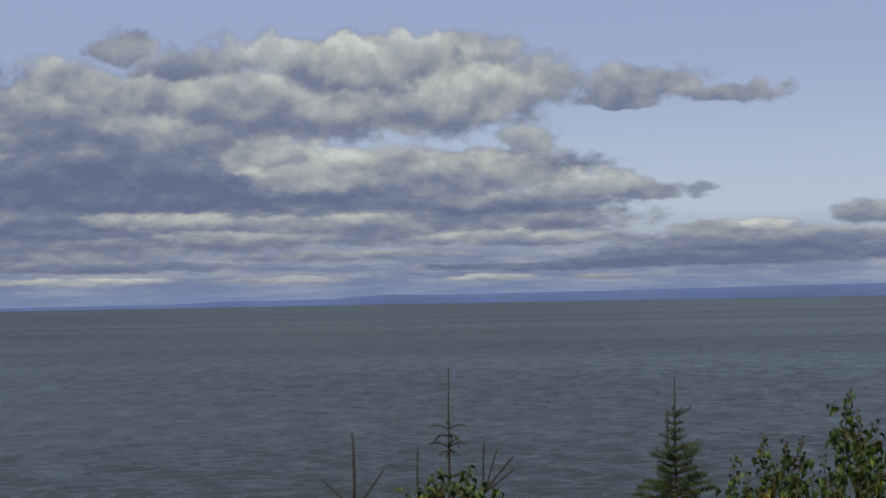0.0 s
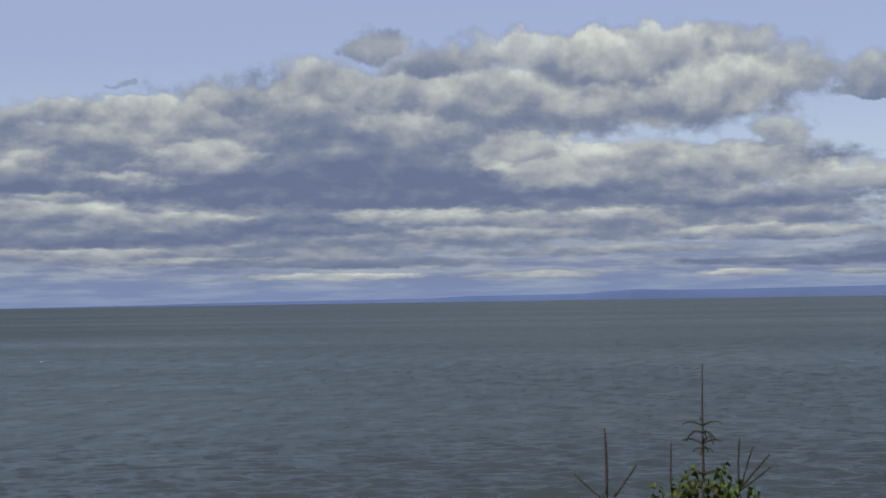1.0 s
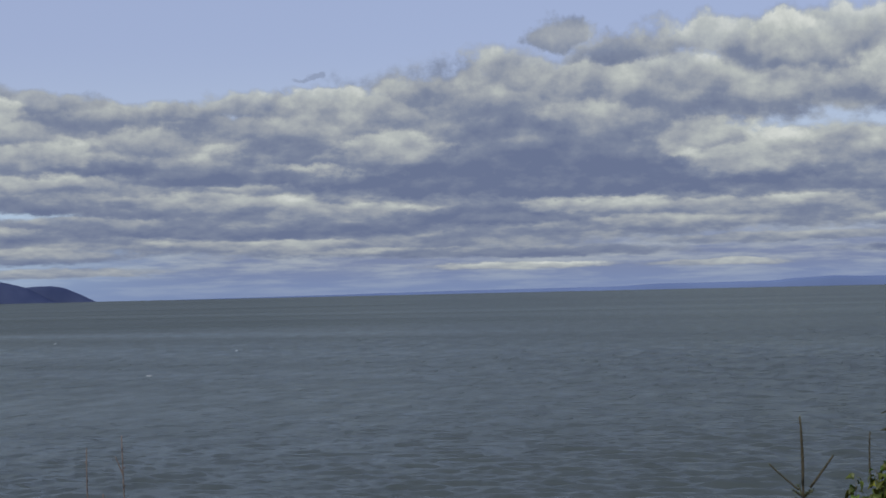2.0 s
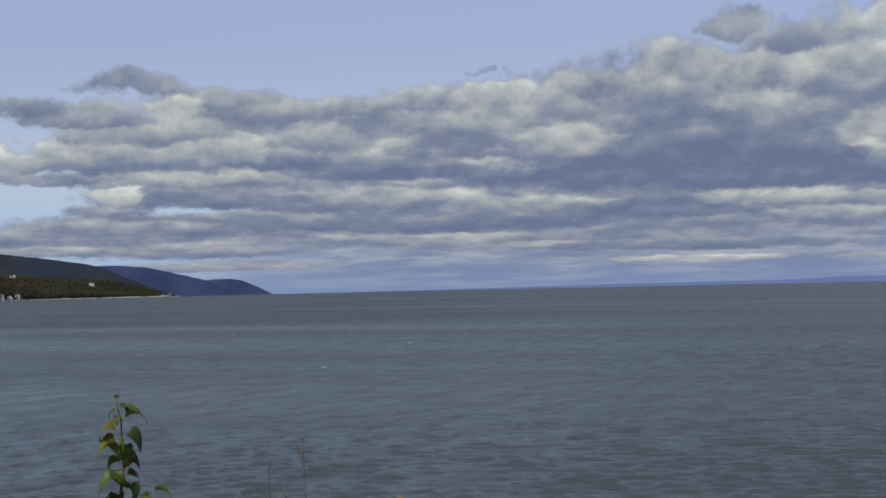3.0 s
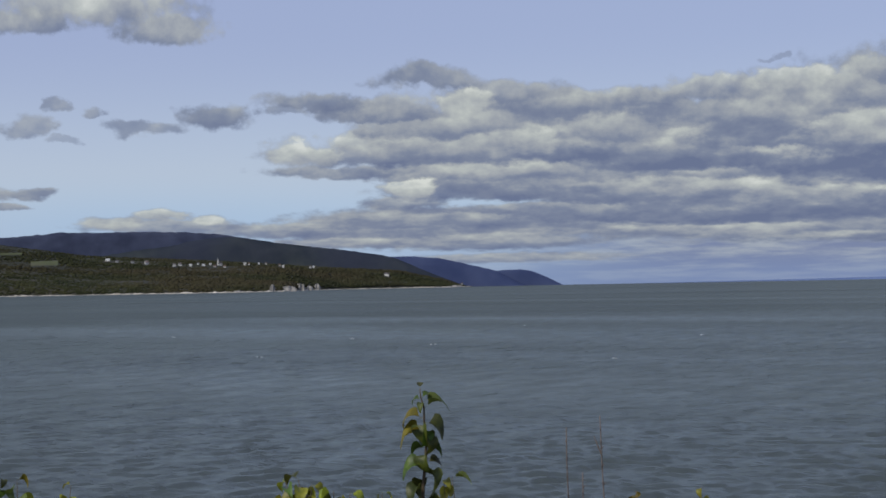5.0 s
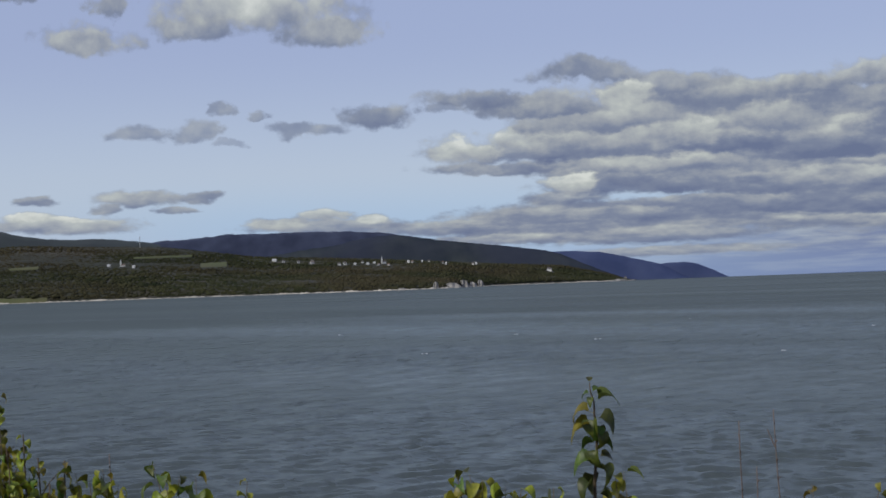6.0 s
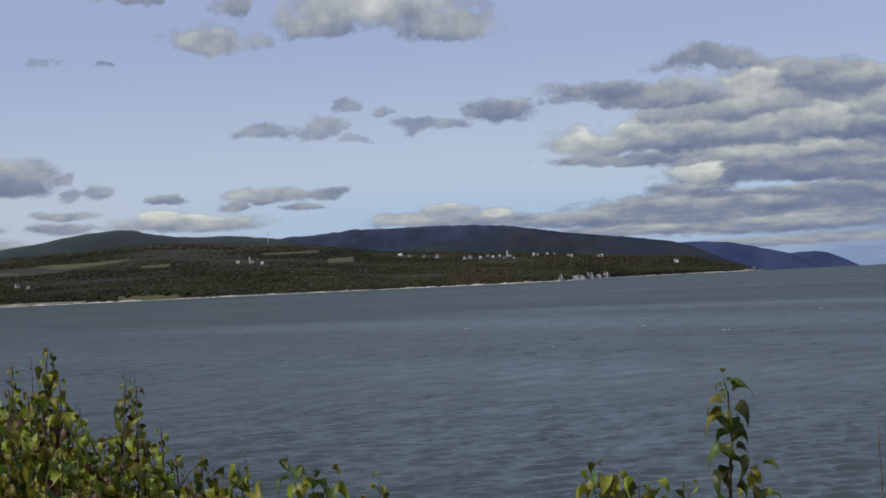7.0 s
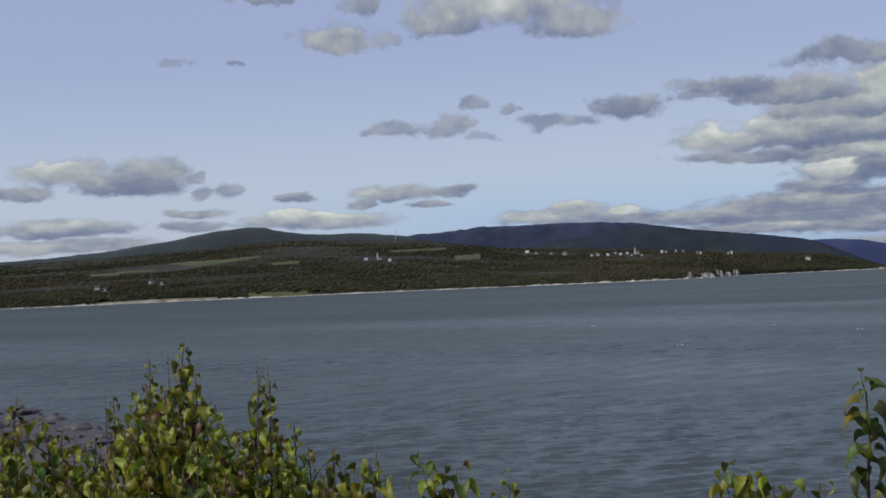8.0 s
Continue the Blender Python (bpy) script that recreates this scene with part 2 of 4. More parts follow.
# low bands of stratus and distant haze, towards the open water
bands = fbm(vec("MULTIPLY", grain, (0.26, 0.46, 0.0)), 1.0, 6.0, 0.6)
band_shade = rng(bands.outputs["Fac"], 0.38, 0.68)
stratus = blend(band_shade, (0.145, 0.185, 0.335), (0.36, 0.40, 0.45))
low = mth("MULTIPLY", rng(el, 3.4, 1.2), rng(az, 37.0, 24.0))
low = mth("MULTIPLY", low, rng(az, -24.0, -8.0, 0.75, 1.0))
haze = mth("MULTIPLY", rng(el, 1.2, 0.0), 0.7)
behind = blend(mth("MULTIPLY", low, 0.85), clear, stratus)
behind = blend(mth("MULTIPLY", haze, rng(az, 40.0, 28.0)), behind, (0.20, 0.27, 0.46))
final = blend(cover, behind, ramp.outputs[0])
bg = wt.nodes.new("ShaderNodeBackground")
put(bg.inputs[0], final)
wo = wt.nodes.new("ShaderNodeOutputWorld")
wt.links.new(bg.outputs[0], wo.inputs[0])

sun = new("sun", bpy.data.lights.new("sun", "SUN"))
sun.data.energy, sun.data.angle, sun.data.color = 3.2, radians(0.53), (1.0, 0.95, 0.86)
sun.matrix_world = pose(0, 0, 60, 0, 0, SUN_AZ) @ pose(0, 0, 0, SUN_EL - 90, 0, 0)

# ---- materials ----
def material(name, col, col2, scale, rough=0.8, bump=0.3, detail=5.0, spec=0.3, stretch=(1, 1, 1), big=None, vary=0.0, island=False, dist=0.05):
    """Two-scale mottled surface: grain between two colours, large stains, fine relief."""
    m = bpy.data.materials.new(name)
    m.use_nodes = True
    nt = m.node_tree
    b = nt.nodes["Principled BSDF"]
    tc = nt.nodes.new("ShaderNodeTexCoord")
    mp = nt.nodes.new("ShaderNodeMapping")
    mp.inputs["Scale"].default_value = stretch
    nt.links.new(tc.outputs["Object"], mp.inputs[0])
    n1 = nt.nodes.new("ShaderNodeTexNoise")
    n1.inputs["Scale"].default_value, n1.inputs["Detail"].default_value = scale, detail
    nt.links.new(mp.outputs[0], n1.inputs["Vector"])
    n2 = nt.nodes.new("ShaderNodeTexNoise")
    n2.inputs["Scale"].default_value, n2.inputs["Detail"].default_value = scale / 7.0, 3.0
    nt.links.new(mp.outputs[0], n2.inputs["Vector"])
    f = nt.nodes.new("ShaderNodeMapRange")
    nt.links.new(n1.outputs["Fac"], f.inputs[0])
    f.inputs[1].default_value, f.inputs[2].default_value = 0.32, 0.68
    mx = nt.nodes.new("ShaderNodeMix")
    mx.data_type = "RGBA"
    mx.inputs[6].default_value, mx.inputs[7].default_value = (*col, 1), (*col2, 1)
    nt.links.new(f.outputs[0], mx.inputs[0])
    out = mx.outputs[2]
    if big:
        mx2 = nt.nodes.new("ShaderNodeMix")
        mx2.data_type = "RGBA"
        f2 = nt.nodes.new("ShaderNodeMapRange")
        nt.links.new(n2.outputs["Fac"], f2.inputs[0])
        f2.inputs[1].default_value, f2.inputs[2].default_value, f2.inputs[4].default_value = 0.42, 0.66, 0.8
        nt.links.new(f2.outputs[0], mx2.inputs[0])
        nt.links.new(out, mx2.inputs[6])
        mx2.inputs[7].default_value = (*big, 1)
        out = mx2.outputs[2]
    if vary:
        hs = nt.nodes.new("ShaderNodeHueSaturation")
        src = nt.nodes.new("ShaderNodeNewGeometry").outputs["Random Per Island"] if island else nt.nodes.new("ShaderNodeObjectInfo").outputs["Random"]
        for k, (lo, hi) in (("Hue", (0.5 - vary * 0.07, 0.5 + vary * 0.05)), ("Value", (1 - vary * 0.55, 1 + vary * 0.6))):
            r = nt.nodes.new("ShaderNodeMapRange")
            nt.links.new(src, r.inputs[0])
            r.inputs[3].default_value, r.inputs[4].default_value = lo, hi
            nt.links.new(r.outputs[0], hs.inputs[k])
        nt.links.new(out, hs.inputs["Color"])
        out = hs.outputs[0]
    nt.links.new(out, b.inputs["Base Color"])
    b.inputs["Roughness"].default_value = rough
    b.inputs["Specular IOR Level"].default_value = spec
    if bump:
        bp = nt.nodes.new("ShaderNodeBump")
        bp.inputs["Strength"].default_value, bp.inputs["Distance"].default_value = bump, dist
        nt.links.new(n1.outputs["Fac"], bp.inputs["Height"])
        nt.links.new(bp.outputs[0], b.inputs["Normal"])
    return m


def water_material():
    m = bpy.data.materials.new("river_water")
    m.use_nodes = True
    nt = m.node_tree
    b = nt.nodes["Principled BSDF"]
    tc = nt.nodes.new("ShaderNodeTexCoord").outputs["Object"]

    def noise_of(scale, stretch, turn, detail):
        mp = nt.nodes.new("ShaderNodeMapping")
        mp.inputs["Rotation"].default_value = (0, 0, radians(turn))
        mp.inputs["Scale"].default_value = stretch
        nt.links.new(tc, mp.inputs[0])
        n = nt.nodes.new("ShaderNodeTexNoise")
        n.inputs["Scale"].default_value, n.inputs["Detail"].default_value = scale, detail
        nt.links.new(mp.outputs[0], n.inputs["Vector"])
        return n.outputs["Fac"]
    ripple = noise_of(1.5, (0.40, 1.0, 1.0), -18, 5.0)
    chop = noise_of(0.30, (0.5, 1.0, 1.0), -16, 3.0)
    gust = noise_of(0.0042, (0.35, 1.0, 1.0), -30, 4.0)
    streak = noise_of(0.02, (0.22, 1.0, 1.0), -20, 3.0)
    b1 = nt.nodes.new("ShaderNodeBump")
    b1.inputs["Strength"].default_value, b1.inputs["Distance"].default_value = 1.0, 0.42
    nt.links.new(chop, b1.inputs["Height"])
    b2 = nt.nodes.new("ShaderNodeBump")
    b2.inputs["Strength"].default_value, b2.inputs["Distance"].default_value = 0.9, 0.16
    nt.links.new(ripple, b2.inputs["Height"])
    nt.links.new(b1.outputs[0], b2.inputs["Normal"])

    def scaled(v, a, c, lo, hi):
        mr = nt.nodes.new("ShaderNodeMapRange")
        nt.links.new(v, mr.inputs[0])
        for sk, x in zip(mr.inputs[1:5], (a, c, lo, hi)):
            sk.default_value = x
        return mr.outputs[0]
    # silty body colour under a broken, wind-roughened gloss
    mx = nt.nodes.new("ShaderNodeMix")
    mx.data_type = "RGBA"
    mx.inputs[6].default_value, mx.inputs[7].default_value = (0.041, 0.051, 0.053, 1), (0.054, 0.067, 0.068, 1)
    nt.links.new(scaled(gust, 0.35, 0.65, 0, 1), mx.inputs[0])
    body = nt.nodes.new("ShaderNodeBsdfDiffuse")
    nt.links.new(mx.outputs[2], body.inputs[0])
    nt.links.new(b2.outputs[0], body.inputs["Normal"])
    gloss = nt.nodes.new("ShaderNodeBsdfGlossy")
    gloss.inputs[0].default_value = (0.93, 1.0, 0.94, 1)
    nt.links.new(scaled(streak, 0.3, 0.7, 0.16, 0.27), gloss.inputs["Roughness"])
    nt.links.new(b2.outputs[0], gloss.inputs["Normal"])
    fr = nt.nodes.new("ShaderNodeFresnel")
    fr.inputs[0].default_value = 1.33
    nt.links.new(b2.outputs[0], fr.inputs["Normal"])
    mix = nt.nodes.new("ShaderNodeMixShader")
    # short noise dashes vary the gloss to imitate the shading of distant waves
    wave_dashes = noise_of(0.42, (0.62, 0.24, 1.0), -18, 5.0)
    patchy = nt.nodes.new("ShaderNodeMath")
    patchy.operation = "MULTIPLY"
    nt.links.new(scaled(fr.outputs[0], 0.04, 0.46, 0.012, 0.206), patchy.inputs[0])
    nt.links.new(scaled(wave_dashes, 0.34, 0.66, 0.78, 1.2), patchy.inputs[1])
    # less gloss in a belt along the far shore; dull lanes cross the nearer water
    at = nt.nodes.new("ShaderNodeSeparateXYZ")
    nt.links.new(tc, at.inputs[0])

    def sum_of(op, a, b):
        n = nt.nodes.new("ShaderNodeMath")
        n.operation = op
        for sk, v in zip(n.inputs, (a, b)):
            if isinstance(v, bpy.types.NodeSocket):
                nt.links.new(v, sk)
            else:
                sk.default_value = v
        return n.outputs[0]
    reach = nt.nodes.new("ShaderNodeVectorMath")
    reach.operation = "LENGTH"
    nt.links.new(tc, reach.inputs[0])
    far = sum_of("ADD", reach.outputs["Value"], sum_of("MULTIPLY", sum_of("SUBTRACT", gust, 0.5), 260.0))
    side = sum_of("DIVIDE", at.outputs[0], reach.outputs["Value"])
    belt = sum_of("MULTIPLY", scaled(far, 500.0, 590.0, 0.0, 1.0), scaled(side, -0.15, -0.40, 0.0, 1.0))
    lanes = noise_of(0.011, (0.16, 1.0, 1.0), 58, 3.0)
    belt_lanes = sum_of("MULTIPLY", scaled(lanes, 0.38, 0.62, 0.80, 1.14), sum_of("SUBTRACT", 1.0, sum_of("MULTIPLY", belt, 0.36)))
    # reflection brightness painted in by bearing: raised left of centre, cut far left
    bearing_gain = sum_of("MULTIPLY", scaled(side, -0.66, -0.84, 1.0, 0.64), scaled(side, -0.05, -0.30, 1.0, 1.16))
    # noise dashes dim the gloss, painted in place of steep wavelet faces
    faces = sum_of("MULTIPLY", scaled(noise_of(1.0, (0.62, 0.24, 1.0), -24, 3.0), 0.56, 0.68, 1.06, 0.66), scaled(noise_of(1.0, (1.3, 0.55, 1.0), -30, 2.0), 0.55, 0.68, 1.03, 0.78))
    nt.links.new(sum_of("MULTIPLY", sum_of("MULTIPLY", patchy.outputs[0], faces), sum_of("MULTIPLY", belt_lanes, bearing_gain)), mix.inputs[0])
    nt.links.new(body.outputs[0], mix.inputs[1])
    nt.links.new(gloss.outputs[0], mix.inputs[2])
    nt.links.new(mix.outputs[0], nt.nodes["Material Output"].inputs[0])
    nt.nodes.remove(b)
    return m


M_WATER = water_material()
M_FOREST = material("mixed_forest", (0.015, 0.020, 0.010), (0.040, 0.041, 0.019), 0.016, 0.95, 0.0, spec=0.05, vary=0.16, island=True, big=(0.043, 0.036, 0.021))
M_FLOOR = material("hill_ground", (0.008, 0.011, 0.006), (0.020, 0.021, 0.010), 0.022, 0.95, 0.0, big=(0.034, 0.03, 0.02))
# blue in both ridge colours stands for haze over dark woods
M_RIDGE = material("haze_blue_ridge", (0.017, 0.020, 0.050), (0.033, 0.038, 0.078), 0.020, 0.95, 0.0, vary=0.4, island=True)
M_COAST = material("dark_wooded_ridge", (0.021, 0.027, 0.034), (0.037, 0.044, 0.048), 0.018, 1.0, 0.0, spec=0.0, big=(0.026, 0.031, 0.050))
# these far hills have the aerial haze mixed into their base colours
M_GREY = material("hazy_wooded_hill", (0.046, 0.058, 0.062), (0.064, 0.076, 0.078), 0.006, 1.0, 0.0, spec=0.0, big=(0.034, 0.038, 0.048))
M_BLUE = material("haze_blue_hill", (0.031, 0.043, 0.096), (0.046, 0.060, 0.118), 0.012, 1.0, 0.0, spec=0.0)
M_RANGE = material("haze_blue_range", (0.092, 0.130, 0.245), (0.108, 0.15, 0.272), 0.004, 1.0, 0.0, spec=0.0)
M_FIELD = material("hay_field", (0.042, 0.054, 0.017), (0.070, 0.080, 0.026), 0.02, 0.95, 0.0, big=(0.064, 0.062, 0.026))
M_SAND = material("pale_beach", (0.22, 0.20, 0.16), (0.46, 0.43, 0.37), 0.03, 0.95, 0.0)
M_BEACH = material("drab_sand", (0.12, 0.11, 0.085), (0.25, 0.23, 0.18), 0.03, 0.95, 0.0)
M_ROCK = material("limestone_cliff", (0.085, 0.085, 0.083), (0.27, 0.26, 0.245), 0.07, 0.95, 0.5, stretch=(1, 1, 0.35), dist=1.5)
M_SOIL = material("bank_soil_and_grass", (0.03, 0.04, 0.012), (0.08, 0.07, 0.03), 3.0, 0.95, 0.6, big=(0.06, 0.045, 0.025))
M_SHINGLE = material("wet_shingle", (0.03, 0.027, 0.028), (0.085, 0.072, 0.072), 1.2, 0.7, 0.6, big=(0.05, 0.042, 0.044))
M_WALL = material("white_clapboard", (0.40, 0.40, 0.385), (0.58, 0.58, 0.56), 0.6, 0.7, 0.0)
M_ROOF = material("dark_roof", (0.05, 0.05, 0.055), (0.11, 0.10, 0.10), 0.8, 0.7, 0.0)
M_REDROOF = material("rust_roof", (0.10, 0.07, 0.06), (0.15, 0.11, 0.09), 0.8, 0.7, 0.0)
M_MAST = material("galvanised_steel", (0.32, 0.33, 0.34), (0.42, 0.43, 0.44), 1.0, 0.5, 0.0)


# ---- helpers for meshes ----
def mesh_of(name, verts, faces, mat, smooth=True):
    me = bpy.data.meshes.new(name)
    me.from_pydata([tuple(map(float, v)) for v in verts] if not isinstance(verts, np.ndarray) else verts.tolist(), [], faces if not isinstance(faces, np.ndarray) else faces.tolist())
    me.materials.append(mat)
    if smooth:
        me.shade_smooth()
    me.update()
    return me


def grid_mesh(name, P, mat, smooth=True, closed=False):
    """A sheet from an array of points (rows, columns, 3)."""
    r, c = P.shape[:2]
    i = np.arange(r * c).reshape(r, c)
    if closed:
        i = np.concatenate([i, i[:1]], 0)
    q = np.stack([i[:-1, :-1], i[:-1, 1:], i[1:, 1:], i[1:, :-1]], -1).reshape(-1, 4)
    me = bpy.data.meshes.new(name)
    v = P.reshape(-1, 3)
    me.vertices.add(len(v))
    me.vertices.foreach_set("co", v.astype(np.float32).ravel())
    me.loops.add(q.size)
    me.loops.foreach_set("vertex_index", q.ravel().astype(np.int32))
    me.polygons.add(len(q))
    me.polygons.foreach_set("loop_start", np.arange(0, q.size, 4, dtype=np.int32))
    me.update(calc_edges=True)
    me.validate()
    me.materials.append(mat)
    if smooth:
        me.shade_smooth()
    return me


def part(name, bm, mat, parent, label=""):
    me = bpy.data.meshes.new(name)
    bm.to_mesh(me)
    bm.free()
    me.materials.append(mat)
    ob = new(name, me)
    ob.parent = parent
    return tagged(ob, label) if label else ob


def knots(x, pairs):
    p = sorted(pairs)
    return np.interp(x, [a for a, b in p], [b for a, b in p])


def smooth_knots(x, pairs, half):
    return sum(knots(x + d, pairs) for d in np.linspace(-half, half, 7)) / 7


def polar(az_deg, dist, z):
    a = np.radians(az_deg)
    return np.stack([-np.sin(a) * dist, np.cos(a) * dist, z + 0 * a * dist], -1)


def rough_noise(shape, seed, levels=((6, 1.0), (13, 0.5), (29, 0.28), (61, 0.15))):
    """Smooth random relief on a grid, about -1 to 1."""
    r = np.random.RandomState(seed)
    out = np.zeros(shape)
    for n, k in levels:
        g = r.uniform(-1, 1, (n + 3, n + 3))
        u, v = np.linspace(0, n, shape[0]), np.linspace(0, n, shape[1])
        iu, iv = u.astype(int), v.astype(int)
        fu, fv = (u - iu)[:, None], (v - iv)[None]
        fu, fv = fu * fu * (3 - 2 * fu), fv * fv * (3 - 2 * fv)
        a, b = g[iu][:, iv], g[iu + 1][:, iv]
        c, d = g[iu][:, iv + 1], g[iu + 1][:, iv + 1]
        out += k * ((a * (1 - fu) + b * fu) * (1 - fv) + (c * (1 - fu) + d * fu) * fv)
    return out


# ---- the river: one sheet from the bank to the horizon ----
def build_water():
    azs = np.concatenate([np.arange(-175, -22, 3.0), np.arange(-22, 70, 0.16), np.arange(70, 184, 3.0)])
    rad = np.concatenate([[8.0, 20.0, 34.0, 50.0, 66.0], 78.0 * np.exp(np.arange(0, math.log(4985 / 78.0), 0.0042)), [4985.0]])
    A, D = np.meshgrid(np.radians(azs), rad, indexing="ij")
    X, Y = -np.sin(A) * D, np.cos(A) * D
    r = np.random.RandomState(3)
    Z = np.zeros_like(X)
    ad = np.degrees(A)
    west = np.clip((ad - 8) / 34, 0, 1)
    west = west * west * (3 - 2 * west)
    for k in range(56):
        L = 1.0 * 3.4 ** (k / 55.0)
        # crests swing round with the shore
        th = radians((r.normal(66, 17), r.normal(4, 19))[k % 2])
        amp = 0.0135 * L ** 0.8 * r.uniform(0.6, 1.3) * ((0.15 + 0.85 * west) if k % 2 == 0 else (1 - 0.7 * west))
        fade = np.clip(1.8 - D / (L * 170.0), 0, 1)
        ph = 2 * math.pi / L * (-math.sin(th) * X + math.cos(th) * Y) + r.uniform(0, 7)
        Z += amp * fade * (np.sin(ph) + 0.35 * np.sin(2 * ph))
    for k in range(5):
        L, th = 5.5 + 0.9 * k, radians(r.normal(78, 5))
        Z += 0.035 * west * np.clip(1.6 - D / 500, 0, 1) * np.sin(2 * math.pi / L * (-math.sin(th) * X + math.cos(th) * Y) + k)
    grp = 0.75 + 0.5 * np.sin(X / 61 + np.sin(Y / 47)) * np.sin(Y / 53 + 1.3 * np.sin(X / 71))
    Z *= grp
    Z[:, :5] = 0
    wide = np.abs(np.gradient(azs)) > 1
    Z[wide] = 0
    ob = new("water", grid_mesh("water", np.stack([X, Y, Z], -1), M_WATER))
    return tagged(ob, "wind-ruffled slate-grey tidal river reaching the horizon", "water", kind="structure")


build_water()


# ---- the bank under the camera ----
SHORE = ((-180, 4950), (-120, 4950), (-90, 300), (-60, 60), (-30, 42), (50, 45), (57, 88), (60, 118), (62, 148), (63.5, 165), (65, 178), (80, 250), (110, 4950), (180, 4950))


def bank_height(a, d):
    s = smooth_knots(a, SHORE, 1.0)
    z = np.interp(d, [0, 3, 6, 9, 13, 27, 36], [10.4, 10.35, 9.75, 9.1, 8.2, 1.9, 1.3])
    flat_part = 1.3 * np.clip((s - d) / np.maximum(s - 36, 1), -2.5, 1)
    z = np.where(d > 36, flat_part, z)
    back = np.clip((np.abs(a - 0) - 105) / 25, 0, 1)
    return z * (1 - back) + back * (10.4 + 0.012 * d)


def build_bank():
    azs = np.concatenate([np.arange(-180, 50, 2.5), np.arange(50, 72, 0.25), np.arange(72, 180, 2.5)])
    rad = np.concatenate([np.array([0.004, 1, 2, 3, 4, 5, 6, 7, 8, 9, 11, 13, 15, 18, 21, 24, 27, 31, 36]), np.linspace(40, 240, 130), np.array([300, 500, 900, 1600, 3000, 4980])])
    A, D = np.meshgrid(azs, rad, indexing="ij")
    Z = bank_height(A, D) + 0.10 * rough_noise(A.shape, 5) * np.clip((D - 8) / 12, 0, 1)
    Z += np.where((D > 36) & (D < 300), 0.16 * np.random.RandomState(4).normal(0, 1, A.shape) * np.clip(1 - (D - 36) / 400, 0, 1), 0)
    Z = np.where((D > 40) & (Z < -2), -2, Z)
    me = grid_mesh("ground", polar(A, D, Z), M_SOIL, closed=True)
    me.materials.append(M_SHINGLE)
    cen = np.empty(len(me.polygons) * 3)
    me.polygons.foreach_get("center", cen)
    cen = cen.reshape(-1, 3)
    far = np.hypot(cen[:, 0], cen[:, 1]) > 27
    side = np.abs(np.degrees(np.arctan2(-cen[:, 0], cen[:, 1]))) < 100
    me.polygons.foreach_set("material_index", (far & side).astype(np.int32))
    return tagged(new("ground", me), "grassy river bank with a wet shingle foreshore", "ground", kind="structure")


build_bank()

# ---- the far shore ----
COAST = ((32.3, 4700), (32.9, 4550), (35, 4450), (37.5, 4200), (38.6, 3900), (39.2, 3480), (40.4, 3380), (41, 3330), (44, 3350), (48, 3500), (53, 3650), (58, 3700), (62, 3700), (66, 3800), (75, 3900))
FRONT = ((32.7, -0.16), (33.1, 0.02), (33.83, 0.22), (35.2, 0.55), (38.22, 0.72), (42.33, 1.02), (46.5, 1.21), (49.9, 1.68), (52, 1.74), (55, 1.86), (57, 1.76), (59.06, 1.60), (61.11, 1.50), (63.1, 1.42), (65.1, 1.36), (75, 1.1))
RIDGE = ((31.0, -0.2), (33.0, 0.5), (35.3, 1.05), (37.2, 1.31), (39.2, 1.53), (41.67, 1.93), (43.33, 2.07), (45.43, 2.07), (47.54, 2.06), (48.6, 1.98), (49.87, 1.89), (51.5, 1.8), (54, 1.5))


def coast(a):
    return smooth_knots(a, COAST, 0.25)


def front_height(a, d):
    """Ground height of the settled hillside: a wooded bluff, a shelf with farms, and the slope behind."""
    s, top = coast(a), smooth_knots(a, FRONT, 0.35)
    u = (d - s) / (4820.0 - s)
    share = np.interp(u, [-0.1, 0.0, 0.05, 0.12, 0.3, 0.5, 0.75, 1.0, 1.15], [-0.04, 0.0, 0.16, 0.25, 0.42, 0.62, 0.84, 1.0, 0.97])
    base = np.degrees(np.arctan2(-EYE, s))
    e = base + (np.maximum(top, base) - base) * share
    return EYE + d * np.tan(np.radians(e))


def build_hillside():
    azs = np.arange(32.4, 76, 0.12)
    u = np.concatenate([[-0.02], np.linspace(0, 0.16, 14), np.linspace(0.19, 1.06, 40)])
    A = np.repeat(azs[:, None], len(u), 1)
    D = coast(A) + u[None] * (4820 - coast(A))
    Z = front_height(A, D) + 2.0 * rough_noise(A.shape, 11, ((14, 1.0), (31, 0.5))) * np.clip(u * 6, 0, 1)[None]
    Z[:, 0] = -2
    ob = new("hillside", grid_mesh("hillside", polar(A, D, Z), M_FLOOR))
    return tagged(ob, "long dark wooded hillside above the far shore", "hill", kind="structure")


build_hillside()


def ridge_hill(name, label, pairs, a0, a1, dist, depth, mat, seed, bumps=3.0, half=0.3):
    azs = np.arange(a0, a1, 0.06)
    u = np.linspace(-1, 0.5, 26)
    A = np.repeat(azs[:, None], len(u), 1)
    top = smooth_knots(A, pairs, half)
    D = dist + u[None] * depth + 0 * A
    shape = np.where(u < 0, np.sin((u + 1) * math.pi / 2), np.cos(u * 1.5))[None]
    base = np.degrees(np.arctan2(-EYE - 2, dist - depth))
    Z = EYE + D * np.tan(np.radians(base + np.maximum(top - base, 0) * shape))
    Z += bumps * rough_noise(A.shape, seed, ((30, 1.0), (61, 0.6), (120, 0.4))) * np.clip((u + 1) * 2, 0, 1)[None] * np.clip((top - base) * 2, 0, 1)
    ob = new(name, grid_mesh(name, polar(A, D, Z), mat))
    return tagged(ob, label, "hill", kind="structure")


